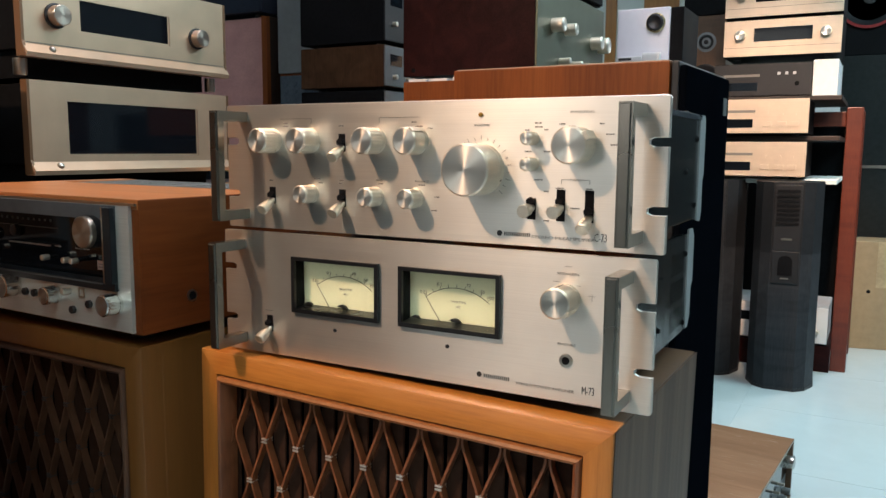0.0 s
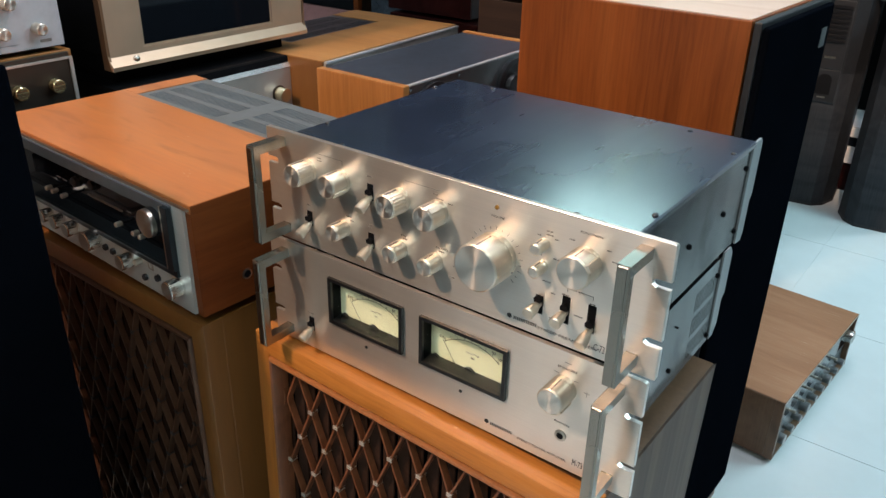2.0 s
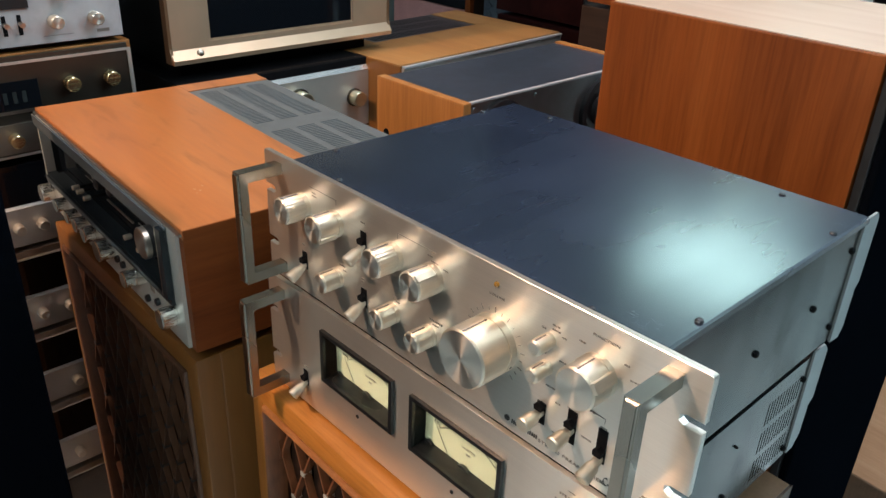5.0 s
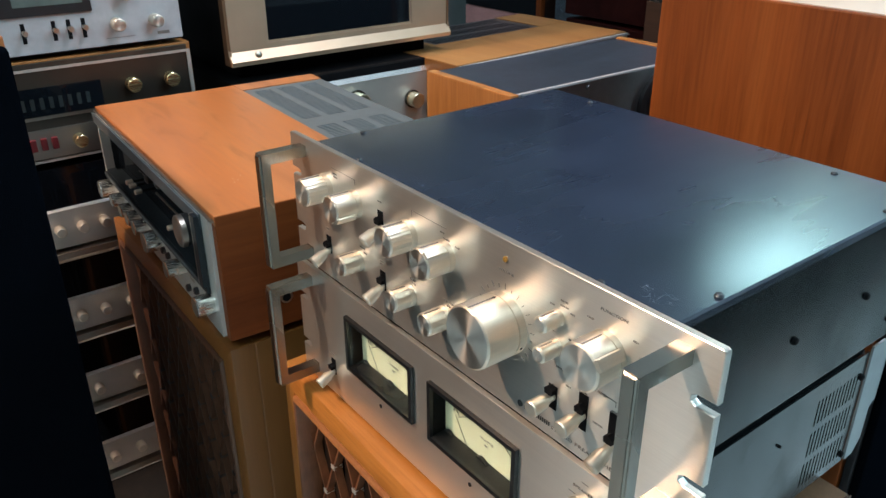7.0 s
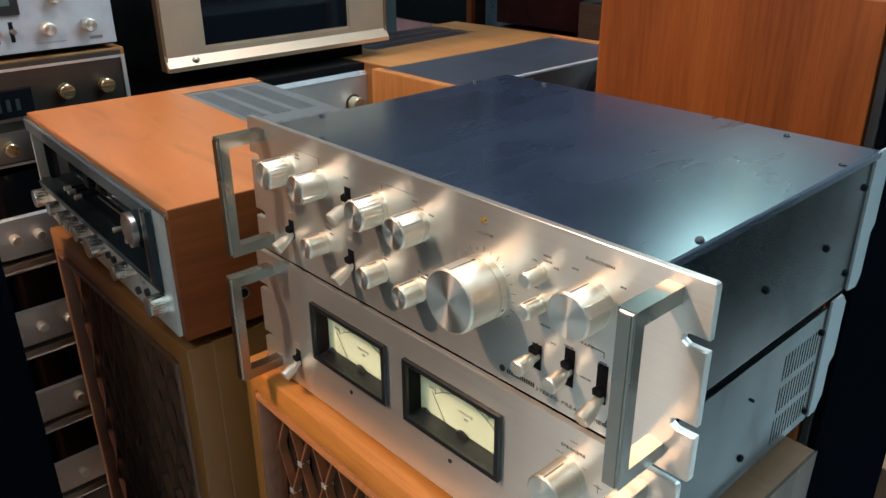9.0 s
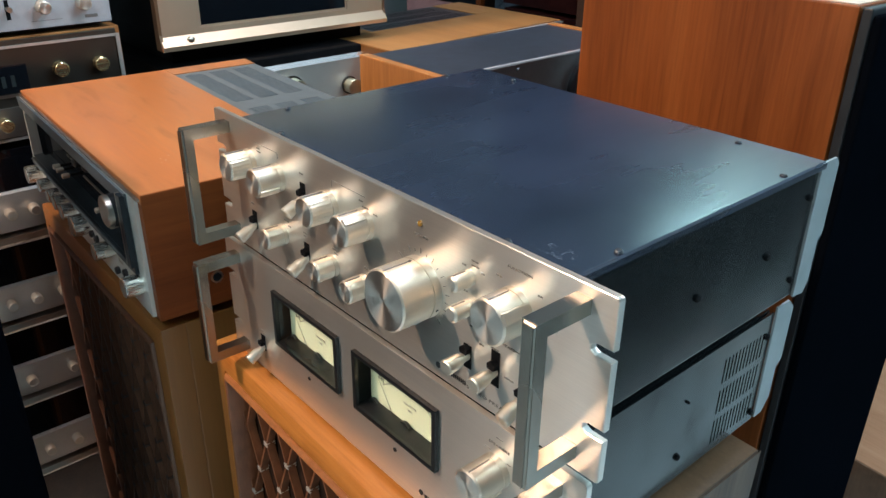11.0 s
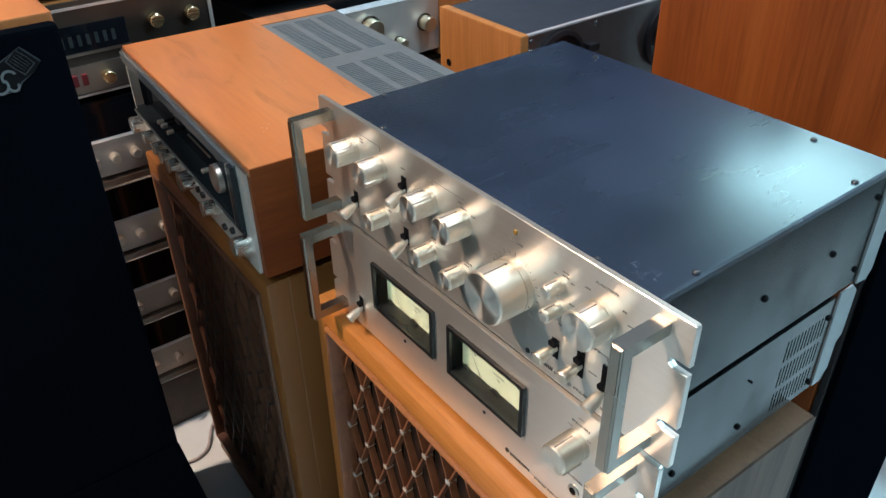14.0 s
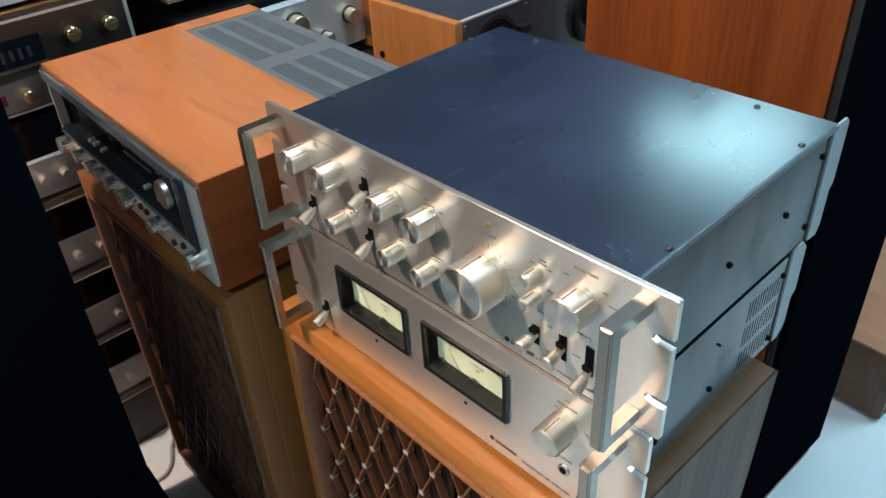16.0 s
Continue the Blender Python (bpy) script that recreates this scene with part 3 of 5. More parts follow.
lines(pre, (0.149, 0.157, 0.0605, 0.0609), (0.166, 0.175, 0.0605, 0.0609), (0.149, 0.1493, 0.057, 0.0609), (0.1747, 0.175, 0.057, 0.0609))
lines(pre, (-0.165, -0.125, 0.1165, 0.1168), (-0.125, -0.1247, 0.1115, 0.1168))
lines(pre, (-0.041, 0.004, 0.1165, 0.1168), (-0.041, -0.0407, 0.1115, 0.1168))
rng = random.Random(4)
small = [(-0.178, 0.052), (-0.118, 0.055), (-0.112, 0.051), (-0.086, 0.054), (-0.086, 0.051), (-0.038, 0.052), (-0.158, 0.112), (-0.158, 0.109), (-0.086, 0.109), (0.000, 0.112), (0.004, 0.108), (0.018, 0.106), (0.127, 0.110), (0.127, 0.1065), (0.118, 0.085), (0.136, 0.085), (0.118, 0.104), (0.136, 0.104), (0.127, 0.060), (0.148, 0.053), (0.176, 0.053), (0.116, 0.026), (0.137, 0.050), (0.137, 0.024), (0.162, 0.036), (0.150, 0.109), (0.186, 0.109), (0.192, 0.100), (0.196, 0.091), (0.008, 0.052), (0.026, 0.041), (0.022, 0.028)]
part("small_print", join(*[boxes(*[(x + k * 0.0011 - 0.004, x + k * 0.0011 - 0.0033 + rng.uniform(-0.0002, 0.0003), -0.0003, 0.0002, z - 0.0006, z + 0.0006) for k in range(rng.randint(4, 8))]) for x, z in small]), GREYINK, pre)["kind"] = "stuff"

# stereo power amplifier, lower unit
amp = thing("stereo_power_amplifier", "silver rack power amplifier with two meters, on a wooden loudspeaker", "amplifier", pose(-0.0055, -0.002, 0.7185))
HOLES = [(-0.1425, -0.0365, 0.0525, 0.1085), (-0.0085, 0.0975, 0.0525, 0.1085)]
MX = ((-0.1445, -0.0345), (-0.0105, 0.0995))
part("faceplate", faceplate(0.241, 0.1345, (0.0365, 0.0935), holes=HOLES), SILVER, amp, "brushed aluminium faceplate with slotted ends")
case = part("chassis", rbox(-0.203, 0.1985, 0.020, 0.305, 0.010, 0.1270, 0.0015), SIDE, amp, "dark grey painted steel case")
slots = []
for row in range(3):
    for i in range(12):
        y = 0.230 + i * 0.0056
        slots.append((y, y + 0.0024, 0.019 + row * 0.0325, 0.0440 + row * 0.0325))
part("vented_side_panel", lay(plate(0.008, 0.304, 0.010, 0.127, 0.0, 0.002, slots), pose(0.2025, 0, 0, 0, 0, 90)), SIDE, amp, "grey side panel with upright vent slots")
part("vent_backing", boxes((0.1990, 0.2002, 0.195, 0.298, 0.014, 0.125)), MATT, amp)
part("rear_flange", prism([(0.305, 0.012), (0.318, 0.012), (0.328, 0.026), (0.328, 0.060), (0.336, 0.066), (0.336, 0.122), (0.326, 0.132), (0.305, 0.132)], 0.2026, 0.2046, "x"), PALEZINC, amp, "pale zinc rear flange")
for x, low in ((-0.17, -0.0047), (0.165, -0.0114)):
    for y in (0.04, 0.26):
        part("rubber_foot", lathe([(0.012, low), (0.013, low + 0.005), (0.013, 0.010)], "z", 20), BLACK, amp, at=(x, y, 0.0))
for y, z in ((0.082, 0.0365), (0.176, 0.0345), (0.299, 0.0205), (0.299, 0.1035), (0.178, 0.0905)):
    screw(amp, (0.2026, y, z), (0, 90, 0), 0.0032 if z != 0.0905 else 0.0014, MATT, "case_screw")
for s in (-1, 1):
    handle(amp, s * 0.2165, 0.0095, 0.1245)
BEZEL = speckled("black_moulded_plastic", (0.009, 0.009, 0.010), 0.30, 120, 0.3, spec=0.45)
GLASS = mat("clear_meter_glass", (0.95, 1.0, 0.97), 0.03)
bsdf(GLASS).inputs["Transmission Weight"].default_value = 1.0
bsdf(GLASS).inputs["IOR"].default_value = 1.2
for x0, x1 in MX:
    meter = part("meter_bezel", plate(x0, x1, 0.0505, 0.1105, -0.0042, -0.0002, [(x0 + 0.0042, x1 - 0.0042, 0.0548, 0.1066)]), BEZEL, amp, "black moulded meter frame")
    part("meter_well", plate(x0 + 0.0028, x1 - 0.0028, 0.0535, 0.1075, 0.0002, 0.0150, [(x0 + 0.0042, x1 - 0.0042, 0.0548, 0.1066)]), MATT, meter, "deep black meter housing")
    part("inner_rim", prism([(-0.0010, 0.0550), (0.0148, 0.0550), (0.0148, 0.0570), (0.0040, 0.0556)], x0 + 0.0044, x1 - 0.0044, "x"), BEZEL, meter)
    part("meter_face", boxes((x0 + 0.0044, x1 - 0.0044, 0.0130, 0.0148, 0.0571, 0.1064)), CREAM, meter, "cream printed meter scale")
    pane = part("meter_glass", boxes((x0 + 0.0038, x1 - 0.0038, -0.0022, -0.0012, 0.0544, 0.1070)), GLASS, meter)
    pane.visible_shadow = False
    cx, cz, rad = (x0 + x1) / 2 + 0.002, 0.0350, 0.0560
    arc = []
    for i in range(24):
        a0, a1 = radians(128 - i * 3.2), radians(128 - (i + 1) * 3.2)
        p = [(cx + q * math.cos(a), cz + q * math.sin(a)) for q, a in ((rad, a0), (rad, a1), (rad + 0.0006, a1), (rad + 0.0006, a0))]
        arc.append(prism(p, 0.0126, 0.0129))
    for i in range(9):
        a = radians(126 - i * 9)
        p = [(cx + q * math.cos(a) + e * math.sin(a), cz + q * math.sin(a) - e * math.cos(a)) for q, e in ((rad, -0.0002), (rad + 0.0035, -0.0002), (rad + 0.0035, 0.0002), (rad, 0.0002))]
        arc.append(prism(p, 0.0126, 0.0129))
    part("scale_arc", join(*arc), INK, meter)
    for text, a in (("0.01", 127), ("0.1", 108), ("10", 78), ("50", 63), ("100", 54)):
        q = rad + 0.0055
        words(meter, text, cx + q * math.cos(radians(a)), cz + q * math.sin(radians(a)), 0.0050, INK, 1.0, 0.0127)
    words(meter, "WATTS", cx + 0.002, 0.0775, 0.0034, GREYINK, 1.4, 0.0127)
    words(meter, "8\u03a9", cx + 0.002, 0.0725, 0.0030, GREYINK, 1.3, 0.0127)
    a = radians(124)
    p = [(cx - 0.002 + q * math.cos(a) + e * math.sin(a), cz + q * math.sin(a) - e * math.cos(a)) for q, e in ((0.027, -0.0003), (0.0585, -0.00015), (0.0585, 0.00015), (0.027, 0.0003))]
    part("needle", prism(p, 0.0096, 0.0100), INK, meter, "thin black meter needle at rest")
    part("end_stop", prism([(x0 + 0.012 + 0.006 * math.cos(radians(t)), 0.0545 + 0.006 * math.sin(radians(t))) for t in range(28, 153, 14)], 0.0090, 0.0120), BLACK, meter)
    part("pivot_cover", prism([(cx + 0.0080 * math.cos(radians(t)), 0.0540 + 0.0080 * math.sin(radians(t))) for t in range(28, 153, 14)], 0.0080, 0.0110), BLACK, meter)
spk = knob(amp, 0.1620, 0.0942, 0.0138, 0.028)
part("grip_rib", rbox(-0.0032, 0.0032, -0.0277, -0.0070, 0.0126, 0.0150, 0.0006), TURNED, spk, turn=(0, 130, 0))
lever(amp, -0.178, 0.034, 0.018, -0.005, 28)
jack = part("headphone_socket", lathe([(0.0062, 0), (0.0062, -0.0012), (0.0040, -0.0016)], "y", 24), BARE, amp, at=(0.1640, 0, 0.0385), smooth=True)
part("socket_hole", lathe([(0.0036, -0.0010), (0.0036, -0.0020)], "y", 20), MATT, jack)
for x in (-0.0900, 0.0435):
    part("adjust_screw", lathe([(0.0020, 0), (0.0020, -0.0008)], "y", 14), BLACK, amp, at=(x, 0, 0.0360))
words(amp, "SPEAKERS", 0.1640, 0.1165, 0.0032, wide=1.5)
words(amp, "PHONES", 0.1640, 0.0530, 0.0030, wide=1.5)
words(amp, "STEREO POWER AMPLIFIER", 0.1440, 0.0105, 0.0036, wide=1.3)
words(amp, "M-73", 0.1850, 0.0130, 0.0105, INK, 0.55)
bars(amp, 0.0830, 0.1100, 0.0130, 0.0034, 13)
part("logo_ring", lathe([(0.0026, 0), (0.0026, -0.0005)], "y", 20), INK, amp, at=(0.0780, 0, 0.0135))
lines(amp, (0.150, 0.156, 0.1090, 0.1093), (0.172, 0.176, 0.1065, 0.1068), (0.183, 0.189, 0.0985, 0.0988), (0.186, 0.1863, 0.094, 0.1005), (-0.184, -0.174, 0.048, 0.0484))
lines(amp, (0.1608, 0.1672, 0.1230, 0.1234))

# ---- the two loudspeakers with lattice fronts ----


def frame_bars(x0, x1, z0, z1, profile):
    """Four mitred bars of a frame, top, right, bottom, left; profile of (inset, y)."""
    corners = [(x0, z1, 1, -1), (x1, z1, -1, -1), (x1, z0, -1, 1), (x0, z0, 1, 1)]
    out = []
    for k in range(4):
        bm = bmesh.new()
        ends = [[bm.verts.new((x + sx * i, y, z + sz * i)) for i, y in profile] for x, z, sx, sz in (corners[k], corners[(k + 1) % 4])]
        n = len(profile)
        for i in range(n):
            bm.faces.new((ends[0][i], ends[0][(i + 1) % n], ends[1][(i + 1) % n], ends[1][i]))
        bm.faces.new(ends[0])
        bm.faces.new(ends[1])
        bmesh.ops.recalc_face_normals(bm, faces=bm.faces[:])
        out.append(bm)
    return out


def lattice_speaker(name, label, m, w=0.475, d=0.31, h=0.717, side=None, ties=None, gx0=0.026, gx1=0.449, base=0.0421, pitch=0.0220, lift=0.0, tilt=0.0):
    """A wooden cabinet; the front face looks along -y; x from 0 to w."""
    s = thing(name, label, "loudspeaker", m, "loudspeakers under the amplifiers")
    body = rbox(0.0012, w - 0.0012, 0.0162, d, lift, h - 0.002, 0.0008) if side else rbox(0, w, 0.0162, d, lift, h, 0.002)
    part("cabinet", body, side or HONEY_SHADED, s, "veneered wooden cabinet")
    if side:
        part("top_veneer", boxes((0.002, w - 0.002, 0.0165, d - 0.002, h - 0.0019, h - 0.0008)), BROWNBOX, s, "brown veneered top")
        for x0, x1 in ((-0.0008, 0.0), (w, w + 0.0008)):
            part("side_veneer", boxes((x0, x1, -0.0105, d, lift, h - 0.0012)), side, s, "grey-brown streaked side veneer")
    if lift:
        for x in (0.05, w - 0.05):
            for y in (0.05, d - 0.05):
                part("foot", lathe([(0.018, x * tilt), (0.020, x * tilt + 0.002), (0.020, lift)], "z", 20), BLACK, s, at=(x, y, 0))
    f = gx0
    mould = [(0.0, 0.0160), (0.0, -0.0115), (0.0005, -0.0128), (0.0018, -0.0136), (f - 0.0012, -0.0154), (f - 0.0003, -0.0150), (f, -0.0140), (f, 0.0160)]
    names = ("top_rail", "stile", "bottom_rail", "stile")
    zb = 0.064 - f
    for bm, nm, mt in zip(frame_bars(0, w, max(zb, lift), h, mould), names, (HONEY, HONEY_STILE, HONEY, HONEY_STILE) if side else (HONEY_SHADED,) * 4):
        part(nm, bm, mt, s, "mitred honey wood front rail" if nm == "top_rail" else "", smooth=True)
    part("kick_board", boxes((0.002, w - 0.002, -0.008, 0.0158, lift, max(zb, lift + 0.004) - 0.0004)), HONEY_SHADED, s)
    gz0, gz1 = max(zb, lift) + f, h - f
    bead = [(0.0, 0.0060), (0.0, -0.0150), (0.0012, -0.0178), (0.0036, -0.0192), (0.0060, -0.0180), (0.0078, -0.0145), (0.0080, 0.0060)]
    for bm, nm in zip(frame_bars(gx0 + 0.0016, gx1 - 0.0016, gz0 + 0.0016, gz1 - 0.0018, bead), ("top_bead", "side_bead", "bottom_bead", "side_bead")):
        part(nm, bm, STICK if side and nm != "side_bead" else EDGE if side else LATH, s, "rounded orange wooden bead over the grille" if nm == "top_bead" else "", smooth=True)
    part("grille_cloth", boxes((gx0 + 0.0005, gx1 - 0.0005, 0.0150, 0.0159, gz0 + 0.0005, gz1 - 0.0005)), NAVY, s, "black cloth behind the lattice")
    rise, z0, z1 = 0.0515, gz0 + 0.0100, gz1 - 0.0102
    n = int((gx1 - 0.0130 - base) / pitch)
    slat = part("back_slat", rbox(-0.0085, 0.0085, 0.0, 0.003, z0, z1, 0.0010, 1), TAUPE, s, "taupe upright slat behind the lattice", at=(base, 0.0085, 0), turn=(0, 0, 4))
    again(slat, (base + n * pitch, 0.0085, 0), (0, 0, 4))
    kinds = {}
    zr = gz1 - 0.0698
    for parity in (0, 1):
        sign = -1 if parity else 1
        wave = lambda z: 0.12 * math.cos(math.pi * (z - zr) / rise) + 0.88 * (1 - 2 * abs(((z - zr) / rise) % 2 - 1)) * -1
        steps = [z0 + (z1 - z0) * k / 96 for k in range(97)]
        path = [(sign * (pitch / 2 - 0.0013) * wave(z), z) for z in steps]
        bm = bmesh.new()
        ring = [(-0.0013, -0.0046), (0.0013, -0.0046), (0.0016, 0.0), (0.0013, 0.0046), (-0.0013, 0.0046), (-0.0016, 0.0)]
        lo = [[bm.verts.new((x + e, y + 0.0012, z)) for x, z in path] for e, y in ring]
        for p, q in zip(lo, lo[1:] + lo[:1]):
            for k in range(96):
                bm.faces.new((p[k], q[k], q[k + 1], p[k + 1]))
        bmesh.ops.recalc_face_normals(bm, faces=bm.faces[:])
        kinds[parity] = part("bent_stick", bm, EDGE if side else LATH, s, "slim bent wooden strip" if not parity else "", at=(base + parity * pitch, 0, 0), smooth=True)
    for i in range(1, n + 1):
        if i > 1:
            again(kinds[i % 2], (base + i * pitch, 0, 0))
        if i < n:
            again(slat, (base + i * pitch, 0.0085 + 0.0010 * math.sin(i * 2.3), 0), (0, 0, 4 + 2 * math.sin(i * 1.7)))
    if ties:
        clip = part("tie", join(rbox(-0.0038, 0.0038, -0.0045, 0.0066, -0.0028, -0.0006, 0.0007), rbox(-0.0038, 0.0038, -0.0045, 0.0066, 0.0006, 0.0028, 0.0007)), ties, s, "small metal wire tie", at=(base + 2.5 * pitch, 0, zr))
        for k in range(12):
            z = zr - k * rise
            if z < gz0 + 0.02:
                break
            for i in range(n):
                if i % 2 == k % 2 and (i, k) not in ((0, 0), (2, 0)):
                    again(clip, (base + (i + 0.5) * pitch, 0, z))
    return s


lattice_speaker("loudspeaker", "wooden loudspeaker with a lattice grille carrying the rack amplifiers", pose(-0.2865, -0.0050, 0.0, 0, 1.15, -0.8), w=0.4835, d=0.307, h=0.7165, side=GREYWALNUT, ties=TIE, gx0=0.0258, gx1=0.4583, base=0.0291, pitch=0.0224, lift=0.014, tilt=0.0201)
# darker woods and ties paint in this loudspeaker's shade
lattice_speaker("loudspeaker", "honey wood loudspeaker with a lattice grille carrying the wooden receiver", pose(-0.8030, -0.0300, 0, 0, 0, -1.5), w=0.475, d=0.40, ties=DARKSTEEL)

# ---- the wooden receiver ----
rec = thing("stereo_receiver", "orange wood-cased stereo receiver with a dark dial, on a loudspeaker", "receiver", pose(-0.844, -0.029, 0.7175, 0, 0, -2.9))
RW, RD, RH = 0.521, 0.365, 0.168
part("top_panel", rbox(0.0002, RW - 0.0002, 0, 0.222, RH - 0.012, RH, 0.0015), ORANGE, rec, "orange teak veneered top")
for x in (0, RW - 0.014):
    part("side_panel", rbox(x - 0.0004, x + 0.0144, 0.0004, RD, 0.014, RH - 0.0005, 0.0012), ORANGE_SHADED, rec, "orange teak side panel, darkened to paint in shade")
for x0, x1, y0 in ((0, 0.040, 0.2221), (RW - 0.004, RW, 0.2221)):
    part("top_border", boxes((x0, x1, y0, RD, RH - 0.012, RH - 0.0002)), ORANGE, rec)
vents = []
for bx0, bx1 in ((0.056, 0.246), (0.288, 0.478)):
    for by in (0.234, 0.275, 0.316):
        vents += [(bx0 + i * 0.0064, bx0 + i * 0.0064 + 0.0028, by, by + 0.030) for i in range(30)]
part("vent_grille", lay(plate(0.0402, RW - 0.0042, 0.2222, RD, 0.0, 0.0045, vents), Matrix(((1, 0, 0, 0), (0, 0, 1, 0), (0, 1, 0, RH - 0.006), (0, 0, 0, 1)))), speckled("slate_grey_steel", (0.105, 0.122, 0.132), 0.5, 40, 0.15, 0.0), rec, "slate grey slotted steel vent")
part("inner_chassis", boxes((0.0145, RW - 0.0145, 0.022, RD - 0.002, 0.014, RH - 0.0130), (0.0145, RW - 0.0145, 0.0100, 0.0218, 0.014, 0.0680)), MATT, rec)
part("front_panel", plate(0.012, RW - 0.012, 0.016, RH - 0.0075, -0.004, 0.0095, [(0.017, RW - 0.044, 0.070, RH - 0.014)]), FACE, rec, "brushed silver control panel")
POLISHED = speckled("bright_turned_metal", (0.80, 0.80, 0.76), 0.24, 40, 0.08, 1.0, 0.0)
GUNMETAL = turned_metal("dull_spun_metal", (0.46, 0.46, 0.44), 0.38, 0.8, "Y")
SLATE = speckled("blue_black_frame", (0.010, 0.015, 0.019), 0.3, 60, 0.2, spec=0.3)
DULL = speckled("slate_rail_paint", (0.085, 0.098, 0.108), 0.4, 60, 0.2)
for x0, x1, z0, z1, text in ((0.026, RW - 0.044, RH - 0.0139, RH - 0.0125, "dark grey upper reveal"), (0.026, RW - 0.044, 0.0685, 0.0699, ""), (0.0155, 0.0169, 0.0685, RH - 0.0125, "grey end reveal"), (RW - 0.0439, RW - 0.0425, 0.0685, RH - 0.0125, "")):
    part("dial_reveal", boxes((x0, x1, 0.0096, 0.0195, z0, z1)), SLATE, rec, text)
part("dial_sill", boxes((0.0172, RW - 0.0442, -0.0041, 0.0098, 0.0701, 0.0711)), SLATE, rec)
part("lower_rail", rbox(0.026, RW - 0.034, -0.0085, -0.0042, 0.0620, 0.0712, 0.001), SLATE, rec, "blue-black rail under the dial")
part("right_post", rbox(RW - 0.0480, RW - 0.0340, -0.012, -0.0042, 0.0714, RH - 0.0100, 0.001), SLATE, rec, "blue-black post beside the dial")
part("rail_trim", boxes((0.027, RW - 0.056, -0.0096, -0.0087, 0.0690, 0.0705)), DULL, rec)
part("post_trim", boxes((RW - 0.0500, RW - 0.0482, -0.0118, -0.0042, 0.0714, RH - 0.0100)), BARE, rec)
part("upper_rail", prism([(-0.0042, RH - 0.0245), (-0.0060, RH - 0.0245), (-0.0072, RH - 0.0078), (-0.0042, RH - 0.0078)], 0.004, RW - 0.034, "x"), DULL, rec, "slate grey rail over the dial")
part("top_trim", boxes((0.002, RW - 0.002, -0.0036, -0.0002, RH - 0.0074, RH - 0.0046)), BARE, rec, "pale aluminium edge strip")
part("dial_glass", boxes((0.0172, RW - 0.0442, 0.0172, 0.0190, 0.0701, RH - 0.0141)), DIAL, rec, "dark glossy dial glass")
part("dial_scale", boxes(*[(0.10 + k * 0.012, 0.1035 + k * 0.012, 0.0164, 0.0171, 0.132, 0.135) for k in range(20)], (0.10, 0.345, 0.0164, 0.0171, 0.124, 0.1248)), speckled("faded_dial_print", (0.10, 0.12, 0.11), 0.6), rec)["kind"] = "stuff"
tune = knob(rec, 0.4470, 0.1290, 0.0186, 0.037, 0.0165, label="large tuning knob with a black waist", pointer=False, body=BARE, cap=GUNMETAL)
part("waist", lathe([(0.0172, -0.0125), (0.0189, -0.0130), (0.0189, -0.0300), (0.0172, -0.0305)], "y", 48, closed=True), BLACK, tune, "black waist", smooth=True)
part("flange", lathe([(0.0200, 0.0), (0.0208, -0.0015), (0.0208, -0.0065), (0.0196, -0.0075)], "y", 48), TURNED, tune, smooth=True)
for x in (0.148, 0.166, 0.194, 0.342, 0.384, 0.400):
    tip = part("toggle", lathe([(0.0026, -0.0125), (0.0036, -0.0135), (0.0038, -0.0215), (0.0030, -0.0225)], "y", 16), TURNED, rec, "short turned aluminium toggle", at=(x, 0.0170, 0.090), smooth=True)
    part("shank", lathe([(0.0017, 0), (0.0017, -0.0124)], "y", 12), MATT, tip, "thin black shank")
    part("toggle_label", boxes((x - 0.006, x + 0.006, 0.0166, 0.0172, 0.1015, 0.1030)), GREYINK, rec)
part("dial_pointer", rbox(0.245, 0.335, 0.0100, 0.0125, 0.1020, 0.1038, 0.0004), BARE, rec, "slim bright metal strip in the dial")
for x, z in ((0.255, 0.118), (0.205, 0.110)):
    part("dial_hub", lathe([(0.0080, 0), (0.0074, -0.006), (0.0035, -0.0085)], "y", 20), BLACK, rec, "small dark hub behind the dial", at=(x, 0.0170, z), smooth=True)
part("badge", rbox(0.421, 0.4375, 0.0160, 0.0172, 0.0795, 0.0905, 0.0004), speckled("rosy_paper_label", (0.52, 0.40, 0.37), 0.6), rec, "rosy paper label")
part("badge_print", boxes((0.424, 0.4345, 0.0154, 0.0162, 0.0825, 0.0835), (0.424, 0.4345, 0.0154, 0.0162, 0.0862, 0.0870)), GREYINK, rec)
nicks = bmesh.new()
for nx, ny, l in ((0.424, 0.058, 0.0012), (0.431, 0.062, 0.0016), (0.419, 0.070, 0.0009), (0.437, 0.055, 0.0008), (0.300, 0.148, 0.0010)):
    nicks.faces.new([nicks.verts.new((nx + dx * l, ny + dy * 0.0006, RH + 0.0002)) for dx, dy in ((-1, -1), (1, -0.6), (1, 1), (-1, 0.4))])
part("surface_nicks", nicks, PALETOP, rec, "pale nicks in the veneer")
part("badge", boxes((0.418, 0.436, 0.0345, 0.0358, 0.080, 0.090)), PALE, rec)
